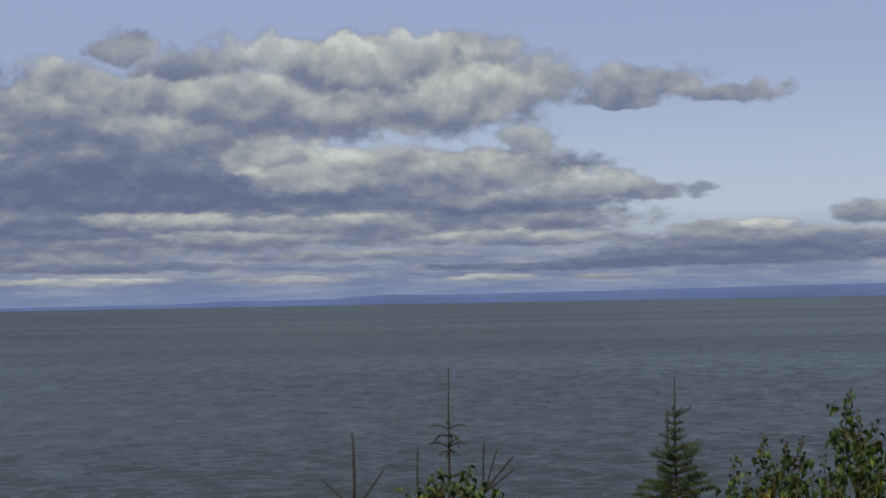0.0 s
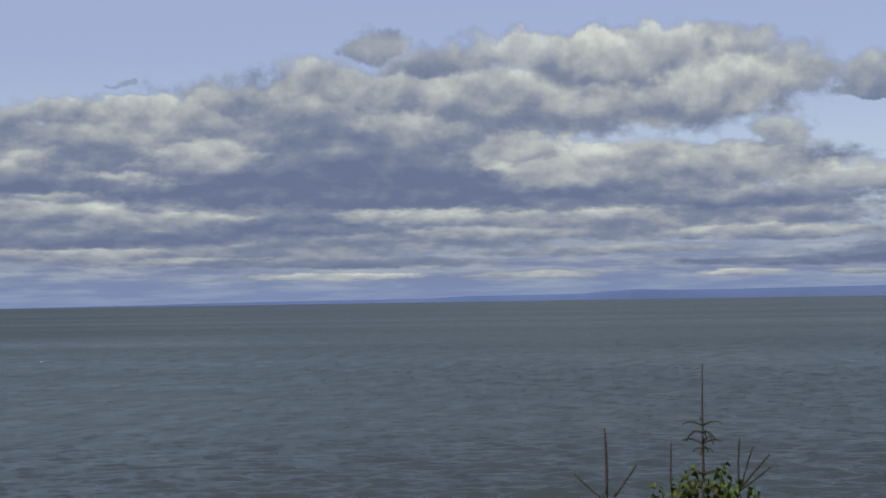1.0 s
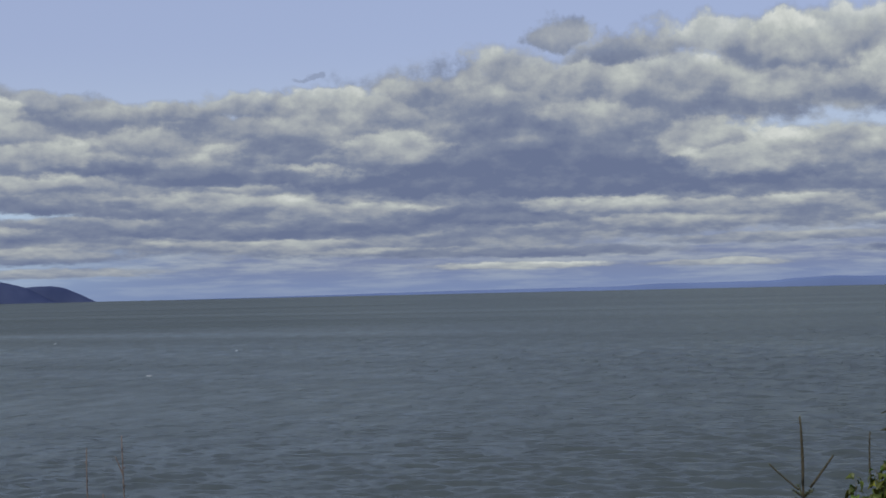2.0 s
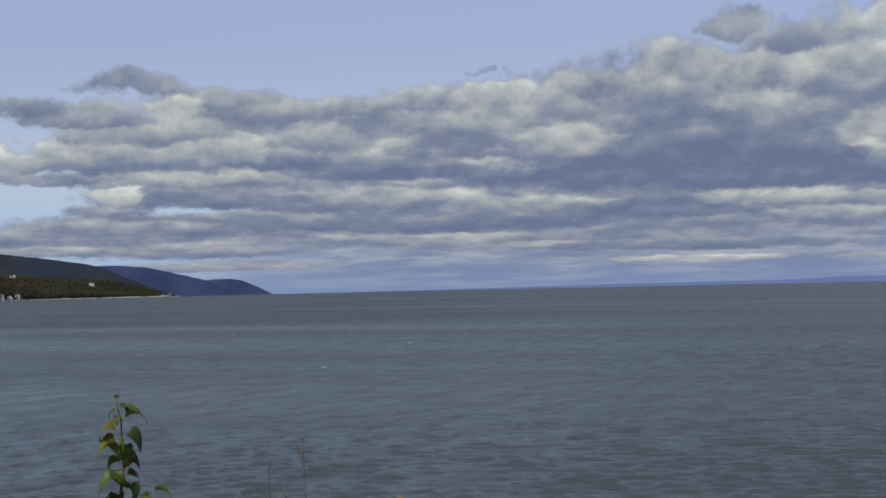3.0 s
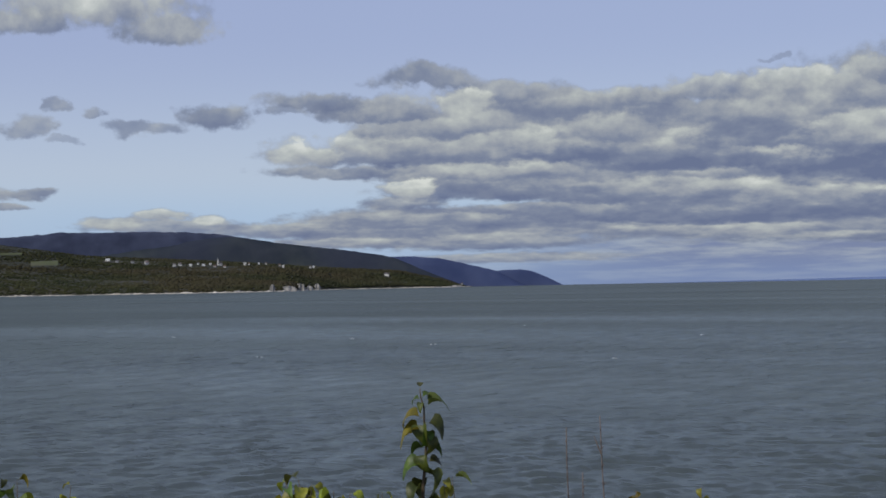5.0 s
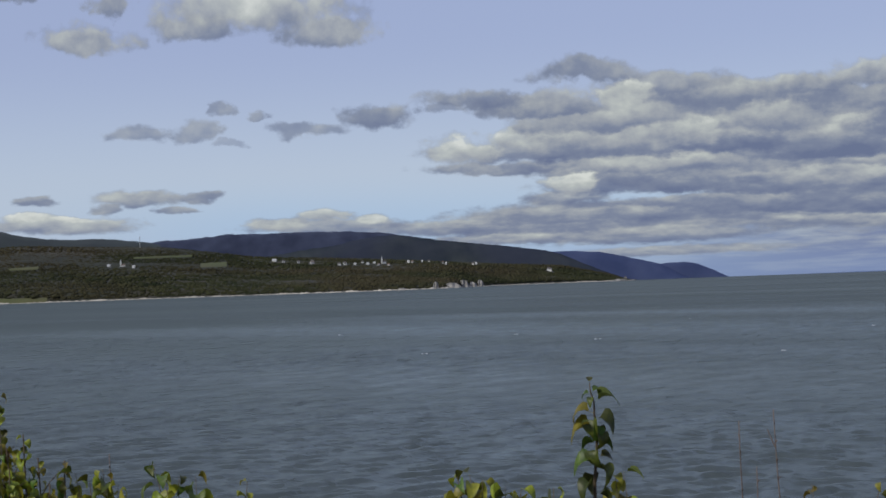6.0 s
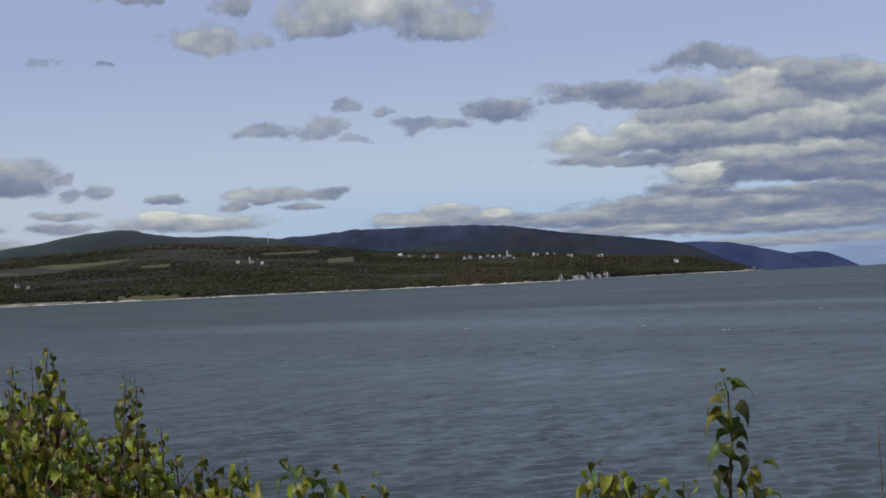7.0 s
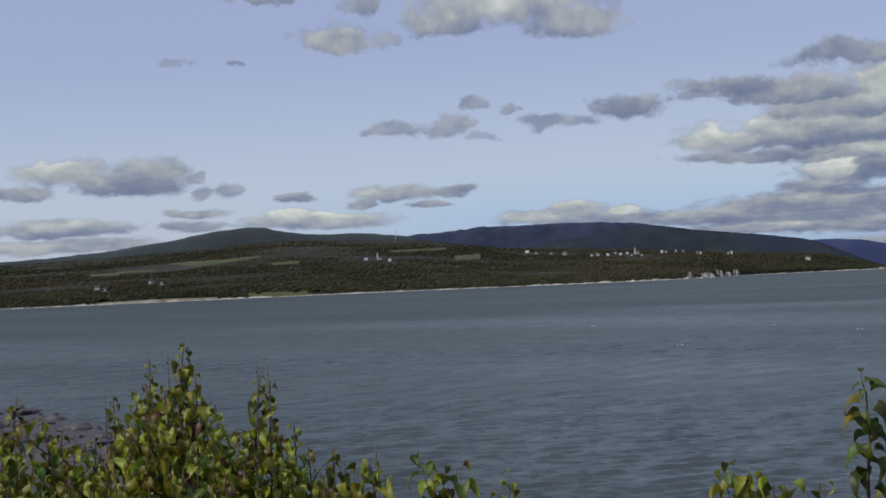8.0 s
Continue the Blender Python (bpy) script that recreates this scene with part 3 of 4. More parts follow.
ridge_hill("ridge", "wooded ridge behind the village, coloured dark haze blue", RIDGE, 38, 55, 4905, 120, M_RIDGE, 21)
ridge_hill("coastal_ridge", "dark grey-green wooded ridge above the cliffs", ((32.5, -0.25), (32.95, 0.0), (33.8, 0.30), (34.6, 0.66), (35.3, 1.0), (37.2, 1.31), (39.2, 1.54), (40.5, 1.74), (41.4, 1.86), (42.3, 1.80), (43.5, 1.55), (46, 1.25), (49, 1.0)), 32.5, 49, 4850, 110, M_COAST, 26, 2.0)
ridge_hill("west_hill", "grey-green wooded hill in haze tones behind the slope", ((49, 1.5), (50.5, 1.9), (52, 2.04), (53.66, 2.07), (54.91, 2.23), (55.6, 2.40), (56.16, 2.42), (57.0, 2.36), (57.3, 2.33), (59.06, 2.03), (61.11, 1.77), (63.1, 1.6), (65.1, 1.47), (75, 1.2)), 48, 75, 4880, 60, M_GREY, 25, 2.6, 0.2)
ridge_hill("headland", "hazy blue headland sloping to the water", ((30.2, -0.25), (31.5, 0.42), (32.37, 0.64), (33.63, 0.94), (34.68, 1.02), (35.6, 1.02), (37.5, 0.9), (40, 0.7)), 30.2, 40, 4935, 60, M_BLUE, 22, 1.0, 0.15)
ridge_hill("headland_tip", "farthest hump of the headland, coloured haze blue", ((28.9, -0.2), (29.02, -0.15), (29.64, 0.16), (30.2, 0.40), (30.6, 0.46), (31.1, 0.46), (31.8, 0.40), (34, 0.3)), 28.9, 34, 4950, 30, M_BLUE, 23, 0.5, 0.08)
ridge_hill("far_range", "low mountain range across the river, coloured haze blue", ((-40, 0.45), (-25, 0.38), (-16.1, 0.32), (-12.8, 0.29), (-8.3, 0.25), (-4.1, 0.21), (-1, 0.18), (0.9, 0.19), (2.0, 0.23), (3.2, 0.17), (4.3, 0.09), (7, 0.07), (8.3, 0.075), (10, -0.005), (16, -0.03), (20, -0.08), (26, -0.13), (28, -0.2)), -40, 28, 4962, 18, M_RANGE, 24, 0.9, 0.2)


# ---- far shore: fields, beach, cliffs, woods ----
SEEN_FROM = 5.0      # where the drifting eye stands for the plants set out below, in seconds of its way


def spot(a, e, d):
    """The point at azimuth a and elevation e, d metres away along the ground plan."""
    p = Vector((-math.sin(radians(a)) * d, math.cos(radians(a)) * d, EYE + d * math.tan(radians(e))))
    return p + (eye(SEEN_FROM) - eye(5.0)) if d < 50 else p


DS = np.arange(0.0, 1.0, 0.004)


def on_hill(a, e):
    """Distance at which the settled hillside stands at elevation e as seen over the river."""
    s = float(coast(np.array([a]))[0])
    d = s + DS * (4820 - s)
    seen = np.degrees(np.arctan2(front_height(np.full_like(d, a), d) - EYE, d))
    return float(np.interp(e, seen, d))


FIELDS = []


def ground_patch(name, label, category, a0, a1, low, high, mat, lift=1.6, kind="structure"):
    n, k = 28, 7
    FIELDS.append((a0, a1, low, high))
    P = np.zeros((n, k, 3))
    for i in range(n):
        u = i / (n - 1)
        a = a0 + (a1 - a0) * u
        lo, hi = np.interp(u, np.linspace(0, 1, len(low)), low), np.interp(u, np.linspace(0, 1, len(high)), high)
        for j in range(k):
            d = on_hill(a, lo + (hi - lo) * j / (k - 1))
            P[i, j] = spot(a, 0, d)
            P[i, j, 2] = float(front_height(np.array([a]), np.array([d]))[0]) + lift * (0.2 if j in (0, k - 1) else 1)
    return tagged(new(name, grid_mesh(name, P, mat)), label, category, kind=kind)


ground_patch("field", "mown hay field on the wooded slope", "field", 61.04, 55.79, (0.91, 0.93, 0.99, 1.16, 1.29), (0.97, 1.16, 1.27, 1.28, 1.37), M_FIELD)
ground_patch("field", "narrow meadow strip between hedges", "field", 61.95, 60.94, (0.86, 0.86), (0.94, 0.96), M_FIELD)
ground_patch("field", "small green meadow among trees", "field", 55.38, 54.34, (1.00, 1.01), (1.08, 1.12), M_FIELD)
ground_patch("field", "green meadow beside the beach", "field", 56.26, 54.07, (-0.18, -0.20, -0.20), (0.03, -0.01, -0.01), M_FIELD)
ground_patch("field", "small green clearing among trees", "field", 48.55, 47.59, (0.86, 0.90), (1.05, 1.07), M_FIELD)
ground_patch("field", "pale pasture behind the village houses", "field", 50.96, 48.84, (1.29, 1.30), (1.35, 1.36), M_FIELD)
ground_patch("field", "pale stubble strip below the ridge", "field", 36.16, 35.64, (0.61, 0.57), (0.69, 0.66), M_FIELD)
ground_patch("field", "mown strip above the village", "field", 38.13, 37.41, (0.73, 0.67), (0.79, 0.73), M_FIELD)
ground_patch("beach", "pale sand beach at the foot of the hill", "beach", 61.8, 57.4, (-0.17, -0.18, -0.17), (-0.15, -0.105, -0.135), M_BEACH, lift=3.0)


def build_waterline():
    """Strand of boulders and breaking wash all along the far shore."""
    azs = np.arange(32.5, 70, 0.02)
    r = np.random.RandomState(31)
    tall = 0.6 + 1.5 * np.abs(rough_noise((len(azs), 2), 32, ((40, 1.0), (150, 0.8), (400, 0.7)))[:, 0])
    s = coast(azs) - 6
    P = np.stack([polar(azs, s - 10, 0 * azs - 0.4), polar(azs, s - 3, tall), polar(azs, s + 6, tall * 1.2), polar(azs, s + 22, 0 * azs - 0.5)], 1)
    return tagged(new("shoreline", grid_mesh("shoreline", P, M_SAND, smooth=False)), "thin pale strand of stones along the far shore", "shore", kind="structure")


build_waterline()


def cliff(a0, a1, top, seed):
    """Broken limestone face with ledges and gullies."""
    n, k = 26, 12
    r = np.random.RandomState(seed)
    P = np.zeros((n, k, 3))
    am = (a0 + a1) / 2
    d0 = float(coast(np.array([am]))[0]) - 14
    for i in range(n):
        u = i / (n - 1)
        a = a0 + (a1 - a0) * u
        crown = math.sin(math.pi * min(max(u, 0.03), 0.97)) ** 0.3 * (0.9 + 0.1 * r.rand())
        for j in range(k):
            v = j / (k - 1)
            p = spot(a, 0, d0 + 26 * v + r.uniform(-2.5, 2.5) + 4 * math.sin(u * 15 + seed))
            P[i, j] = (p.x, p.y, -1 + (top + 1) * v * crown)
    ob = new("cliff", grid_mesh("cliff", P, M_ROCK, smooth=False))
    return tagged(ob, "pale broken limestone sea cliff between trees", "cliff", group="sea cliffs")


for k, (a0, a1, top) in enumerate(((39.97, 39.76, 17), (39.60, 38.96, 13), (39.04, 38.64, 19), (38.72, 38.34, 12), (38.34, 38.08, 18), (41.3, 40.95, 5), (33.4, 32.75, 6))):
    cliff(a0, a1, top, 40 + k)

ICO = bmesh.new()
bmesh.ops.create_icosphere(ICO, subdivisions=1, radius=1.0)
ICO_V = np.array([v.co[:] for v in ICO.verts])
ICO_F = np.array([[v.index for v in f.verts] for f in ICO.faces])
ICO.free()


def crowns(name, label, mat, centres, radii, seed, tall=1.0):
    r = np.random.RandomState(seed)
    n = len(centres)
    V = ICO_V[None] * (radii[:, None, None] * r.uniform(0.72, 1.25, (n, len(ICO_V), 1)))
    V[:, :, 2] *= r.uniform(0.25, 0.48, (n, 1)) * tall
    V += centres[:, None]
    F = ICO_F[None] + (np.arange(n) * len(ICO_V))[:, None, None]
    me = bpy.data.meshes.new(name)
    v, f = V.reshape(-1, 3), F.reshape(-1, 3)
    me.vertices.add(len(v))
    me.vertices.foreach_set("co", v.astype(np.float32).ravel())
    me.loops.add(f.size)
    me.loops.foreach_set("vertex_index", f.ravel().astype(np.int32))
    me.polygons.add(len(f))
    me.polygons.foreach_set("loop_start", np.arange(0, f.size, 3, dtype=np.int32))
    me.update(calc_edges=True)
    me.materials.append(mat)
    return tagged(new(name, me), label, "trees", kind="stuff")


HOUSES = ((61.73, 0.38, 13), (61.45, 0.32, 9), (59.78, 0.52, 12), (59.41, 0.46, 9), (51.86, 1.01, 10), (51.35, 1.01, 12), (50.97, 0.95, 8), (45.83, 1.01, 14), (45.5, 0.97, 9), (44.95, 0.94, 8), (44.44, 0.9, 11), (43.44, 0.8, 10), (43.2, 0.81, 7), (42.85, 0.78, 8),
          (42.57, 0.85, 7), (42.38, 0.77, 9), (42.13, 0.8, 7), (41.96, 0.73, 8), (41.77, 0.81, 13), (41.6, 0.71, 7), (40.86, 0.8, 8), (40.35, 0.8, 6), (39.45, 0.69, 6), (38.33, 0.65, 7), (36.82, 0.64, 5), (35.58, 0.32, 10),
          (36.09, 0.62, 5), (35.64, 0.34, 10), (32.81, 0.17, 8), (40.71, 0.8, 6), (40.09, 0.8, 6), (38.45, 0.65, 7), (39.58, 0.73, 6), (44.44, 0.92, 9), (43.24, 0.83, 10))
HOUSE_AT = np.array([(a, on_hill(a, e)) for a, e, w in HOUSES])


def build_woods():
    r = np.random.RandomState(51)
    n = 42000
    a = r.uniform(32.7, 69, n)
    s = coast(a)
    d = s + 16 + (4850 - s) * r.rand(n) ** 1.25
    z = front_height(a, d)
    e = np.degrees(np.arctan2(z - EYE, d))
    keep = z > 1.0
    for a0, a1, low, high in FIELDS:
        u = (a0 - a) / (a0 - a1)
        lo, hi = np.interp(u, np.linspace(0, 1, len(low)), low), np.interp(u, np.linspace(0, 1, len(high)), high)
        keep &= ~((u > 0) & (u < 1) & (e > lo - 0.03) & (e < hi - 0.005))
    for ha, hd in HOUSE_AT:
        across = np.radians(a - ha) * hd
        keep &= ~((np.abs(across) < 12) & (d > hd - 45) & (d < hd + 12))
    bare = np.zeros(n, bool)
    for a0, a1 in ((38.05, 38.72), (38.72, 39.55), (39.7, 39.97)):
        bare |= (a > a0) & (a < a1) & (d < s + 40)
    keep &= ~(bare & (r.rand(n) < 0.85))
    rad = 3.2 + 3.0 * r.rand(n) ** 1.5
    C = polar(a, d, z + rad * 0.12)
    half = a > 50
    crowns("woodland", "dark mixed autumn woods on the western slope", M_FOREST, C[keep & half], rad[keep & half], 52)
    crowns("woodland", "olive and brown woods above the sea cliffs", M_FOREST, C[keep & ~half], rad[keep & ~half], 53)
    # trees by the beach meadow
    a4 = np.array([55.95, 55.88, 54.55, 54.5, 53.8, 53.72, 61.62, 61.5, 61.4, 57.0])
    d4 = coast(a4) + 25
    crowns("shore_trees", "dark trees standing at the shore meadow", M_FOREST, polar(a4, d4, front_height(a4, d4) + 5), r.uniform(5, 7, len(a4)), 56, 2.2)


build_woods()


def box_into(bm, x0, y0, z0, x1, y1, z1):
    v = bmesh.ops.create_cube(bm, size=1)["verts"]
    for q in v:
        q.co = Vector((x0 + (q.co.x + 0.5) * (x1 - x0), y0 + (q.co.y + 0.5) * (y1 - y0), z0 + (q.co.z + 0.5) * (z1 - z0)))


M_DARKGLASS = material("window_glass", (0.03, 0.035, 0.04), (0.05, 0.055, 0.06), 2.0, 0.1, 0.0, spec=0.5)


def house(a, d, w, seed, steeple=False):
    r = random.Random(seed)
    g = float(front_height(np.array([a]), np.array([d]))[0])
    deep, tall, rise = w * 0.62, 4.2 + 0.12 * w, 2.2 + 0.12 * w
    top = new("church" if steeple else "house")
    p = spot(a, 0, d)
    top.matrix_world = pose(p.x, p.y, g - 0.6, 0, 0, a + r.uniform(-25, 25))
    bm = bmesh.new()
    box_into(bm, -w / 2, -deep / 2, -3, w / 2, deep / 2, tall)
    for sx in (-1, 1):
        x = sx * w / 2
        bm.faces.new([bm.verts.new((x, -deep / 2, tall)), bm.verts.new((x, deep / 2, tall)), bm.verts.new((x, 0, tall + rise))])
    part("wall", bm, M_WALL, top)
    bm = bmesh.new()
    o = 0.5
    for lift in (0.0, 0.25):
        q = [bm.verts.new(c) for c in ((-w / 2 - o, -deep / 2 - o, tall - 0.4 + lift), (w / 2 + o, -deep / 2 - o, tall - 0.4 + lift), (w / 2 + o, 0, tall + rise + lift), (-w / 2 - o, 0, tall + rise + lift))]
        s = [bm.verts.new(c) for c in ((-w / 2 - o, deep / 2 + o, tall - 0.4 + lift), (w / 2 + o, deep / 2 + o, tall - 0.4 + lift))]
        bm.faces.new(q)
        bm.faces.new((q[3], q[2], s[1], s[0]))
    part("roof", bm, r.choice((M_ROOF, M_ROOF, M_REDROOF, M_MAST)), top)
    for k in range(max(2, int(w / 4))):
        x = -w / 2 + (k + 0.5) * w / max(2, int(w / 4))
        bm = bmesh.new()
        box_into(bm, x - 0.6, -deep / 2 - 0.06, 1.6, x + 0.6, -deep / 2 + 0.02, 3.2)
        part("window", bm, M_DARKGLASS, top)
    bm = bmesh.new()
    box_into(bm, w * 0.2, -0.4, tall, w * 0.2 + 0.9, 0.4, tall + rise + 1.3)
    part("chimney", bm, M_REDROOF, top)
    if steeple:
        bm = bmesh.new()
        box_into(bm, -w / 2 - 2.5, -1.9, -2, -w / 2 + 1.3, 1.9, tall + 8)
        part("tower", bm, M_WALL, top)
        bm = bmesh.new()
        bmesh.ops.create_cone(bm, segments=8, radius1=2.2, radius2=0.1, depth=9, cap_ends=True, matrix=Matrix.Translation((-w / 2 - 0.6, 0, tall + 12.5)))
        part("spire", bm, M_MAST, top)
        return tagged(top, "white village church with a slender steeple", "church")
    size = "long white" if w > 14 else "small white" if w < 9.5 else "white"
    return tagged(top, size + " clapboard house among trees on the hillside", "house", group="houses on the far shore")


for k, ((a, d), (_, _, w)) in enumerate(zip(HOUSE_AT, HOUSES)):
    house(float(a), float(d), w * 0.85, 60 + k, steeple=k in (5, 18))


def mast():
    d = 4790.0
    g = float(front_height(np.array([50.72]), np.array([d]))[0])
    top = new("antenna_mast")
    p = spot(50.72, 0, d)
    top.matrix_world = pose(p.x, p.y, g - 1, 0, 0, 50.72)
    for sx, sy in ((-1, -0.6), (1, -0.6), (0, 1.1)):
        bm = bmesh.new()
        box_into(bm, sx * 0.7 - 0.2, sy * 0.7 - 0.2, 0, sx * 0.7 + 0.2, sy * 0.7 + 0.2, 38)
        part("leg", bm, M_MAST, top)
    for i in range(12):
        bm = bmesh.new()
        box_into(bm, -0.8, -0.5, 2 + i * 3, 0.8, 0.9, 2.3 + i * 3)
        part("brace", bm, M_MAST, top)
    bm = bmesh.new()
    box_into(bm, -0.12, -0.1, 38, 0.12, 0.1, 44)
    part("aerial", bm, M_MAST, top)
    return tagged(top, "thin grey lattice antenna mast on the hill crest", "mast")


mast()


def boulder(a, d, size, seed):
    r = random.Random(seed)
    bm = bmesh.new()
    bmesh.ops.create_icosphere(bm, subdivisions=2, radius=1.0)
    for v in bm.verts:
        n = noise.noise(v.co * 1.3 + Vector((seed * 3.1, 0, 0)))
        v.co = Vector((v.co.x * size * r.uniform(0.96, 1.04), v.co.y * size * 0.7, v.co.z * size * 0.36)) * (1 + 0.45 * n)
    me = bpy.data.meshes.new("boulder")
    bm.to_mesh(me)
    bm.free()
    me.materials.append(M_BOULDER)
    ob = new("boulder", me)
    p = spot(a, 0, d)
    ob.matrix_world = pose(p.x, p.y, max(0.0, float(bank_height(np.array([a]), np.array([d]))[0])) + size * 0.10, 0, 0, r.uniform(0, 360))
    return tagged(ob, "dark wet boulder lying on the shingle" if size > 0.9 else "small dark stone on the wet shingle", "boulder", group="foreshore boulders")


M_BOULDER = material("wet_rock", (0.028, 0.026, 0.028), (0.075, 0.066, 0.066), 1.6, 0.6, 0.5, vary=0.5)
rb = random.Random(77)
for k in range(64):
    a_ = rb.uniform(60.5, 66.0)
    lim = float(smooth_knots(np.array([a_]), SHORE, 1.0)[0])
    boulder(a_, lim * rb.uniform(0.76, 1.03), rb.choice((0.5, 0.6, 0.8, 1.0, 1.4)) * rb.uniform(0.8, 1.2), k)


def build_foam():
    """Scattered small whitecaps on the open water."""
    r = random.Random(9)
    bm = bmesh.new()
    for a, d in ((27.2, 236), (33.9, 300), (40.3, 262), (24.0, 330), (37.0, 340), (43.5, 380), (30.5, 420)):
        for k in range(3):
            p = spot(a, 0, d) + Vector((r.uniform(-0.7, 0.7), r.uniform(-0.7, 0.7), 0))
            p.z = 0.10
            bmesh.ops.create_icosphere(bm, subdivisions=1, radius=1.0, matrix=Matrix.Translation(p) @ pose(0, 0, 0, 0, 0, a + r.uniform(-20, 20)) @ Matrix.Diagonal((r.uniform(0.12, 0.32), r.uniform(0.1, 0.25), r.uniform(0.04, 0.08), 1)))
    me = bpy.data.meshes.new("foam")
    bm.to_mesh(me)
    bm.free()
    me.materials.append(M_FOAM)
    return tagged(new("foam", me), "scattered small white wave crests on the river", "foam", kind="stuff")


M_FOAM = material("foam", (0.30, 0.32, 0.33), (0.48, 0.50, 0.51), 3.0, 0.9, 0.3)
build_foam()


# ---- plants on the bank ----
def leaf_material(name, a, b, edge):
    m = material(name, a, b, 22.0, 0.42, 0.35, vary=0.75, big=edge, spec=0.35, dist=0.003)
    nt = m.node_tree
    pr = nt.nodes["Principled BSDF"]
    tr = nt.nodes.new("ShaderNodeBsdfTranslucent")
    nt.links.new(pr.inputs["Base Color"].links[0].from_socket, tr.inputs[0])
    mix = nt.nodes.new("ShaderNodeMixShader")
    mix.inputs[0].default_value = 0.32
    nt.links.new(pr.outputs[0], mix.inputs[1])
    nt.links.new(tr.outputs[0], mix.inputs[2])
    nt.links.new(mix.outputs[0], nt.nodes["Material Output"].inputs[0])
    return m


M_LEAF = leaf_material("yellowing_leaf", (0.165, 0.178, 0.014), (0.29, 0.285, 0.032), (0.105, 0.122, 0.013))
M_LEAF_DARK = leaf_material("green_leaf", (0.052, 0.080, 0.012), (0.11, 0.14, 0.022), (0.032, 0.052, 0.010))
# darkened copy of the green leaf, with the shade put into its colour
M_LEAF_SHADE = leaf_material("shaded_green_leaf", (0.030, 0.048, 0.010), (0.070, 0.090, 0.016), (0.020, 0.034, 0.008))
M_LEAF_RED = leaf_material("browned_leaf", (0.06, 0.028, 0.018), (0.11, 0.055, 0.025), (0.04, 0.02, 0.015))
M_STEM = material("reddish_bark", (0.040, 0.028, 0.016), (0.095, 0.072, 0.042), 60.0, 0.8, 0.4, dist=0.002)
M_DRY = material("dry_grey_stalk", (0.065, 0.05, 0.045), (0.14, 0.115, 0.10), 60.0, 0.85, 0.3, dist=0.002)
M_SHOOT = material("spruce_shoot_bark", (0.022, 0.020, 0.013), (0.055, 0.048, 0.028), 70.0, 0.85, 0.4, dist=0.002)
M_NEEDLE = material("spruce_needles", (0.024, 0.038, 0.010), (0.072, 0.088, 0.020), 25.0, 0.55, 0.0, vary=0.6, island=True)


def leaf_mesh(name, mat, curl, fold, wide, seed):
    """An ovate pointed leaf with stalk, folded along its midrib and curled; one unit long, growing along +X."""
    r = random.Random(seed)
    V, F = [], []
    rows = 7
    for i in range(rows):
        u = i / (rows - 1)
        half = wide * (math.sin(math.pi * u ** 0.72) ** 0.85 + 0.02) * (1 - 0.25 * u)
        ang = curl * u
        x = 0.2 + (math.sin(ang) / curl if abs(curl) > 1e-3 else u)
        z = -(1 - math.cos(ang)) / curl if abs(curl) > 1e-3 else 0.0
        lift = fold * half
        w1, w2 = r.uniform(-0.03, 0.03), r.uniform(-0.03, 0.03)
        V += [(x, -half, z + lift + w1), (x, 0, z), (x, half, z + lift + w2)]
        if i:
            b = 3 * i
            F += [(b - 3, b - 2, b + 1, b), (b - 2, b - 1, b + 2, b + 1)]
    n = len(V)
    V += [(0, -0.012, 0.015), (0, 0.012, 0.015), (0.22, 0.012, 0), (0.22, -0.012, 0)]
    F.append((n, n + 1, n + 2, n + 3))
    return mesh_of(name, V, F, mat)


def leaf_set(mat, seed):
    return [leaf_mesh("leaf", mat, c, f, w, seed + k) for k, (c, f, w) in enumerate(((1.4, 0.8, 0.32), (2.0, 0.6, 0.34), (2.6, 0.7, 0.33), (1.6, 1.2, 0.38), (2.2, 1.1, 0.33), (3.0, 0.5, 0.34)))]


LEAVES, LEAVES_DARK, LEAVES_RED = leaf_set(M_LEAF, 1), leaf_set(M_LEAF_DARK, 11), leaf_set(M_LEAF_RED, 21)
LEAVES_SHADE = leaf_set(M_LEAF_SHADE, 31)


def tube(points, r0, r1, sides=6):
    """A tapered tube along points, as a bmesh."""
    bm = bmesh.new()
    rings = []
    n = len(points)
    for i, p in enumerate(points):
        d = (points[min(i + 1, n - 1)] - points[max(i - 1, 0)]).normalized()
        s = d.cross(Vector((0.3, 1, 0.1))).normalized()
        t = d.cross(s)
        rr = r0 + (r1 - r0) * i / (n - 1)
        rings.append([bm.verts.new(p + (s * math.cos(k * 2 * math.pi / sides) + t * math.sin(k * 2 * math.pi / sides)) * rr) for k in range(sides)])
    for a, b in zip(rings, rings[1:]):
        for k in range(sides):
            bm.faces.new((a[k], a[(k + 1) % sides], b[(k + 1) % sides], b[k]))
    bm.faces.new(rings[-1])
    bm.faces.new(rings[0][::-1])
    for f in bm.faces:
        f.smooth = True
    return bm


def ground_at(a, d):
    return float(bank_height(np.array([float(a)]), np.array([float(d)]))[0])


def stem_line(base, tip, bend, r, n=12):
    pts = []
    side = Vector((r.uniform(-1, 1), r.uniform(-1, 1), 0)) * bend
    for i in range(n):
        u = i / (n - 1)
        p = base.lerp(tip, u) + side * math.sin(math.pi * u) + Vector((r.uniform(-1, 1), r.uniform(-1, 1), 0)) * bend * 0.12
        pts.append(p)
    pts[0], pts[-1] = base, tip
    return pts


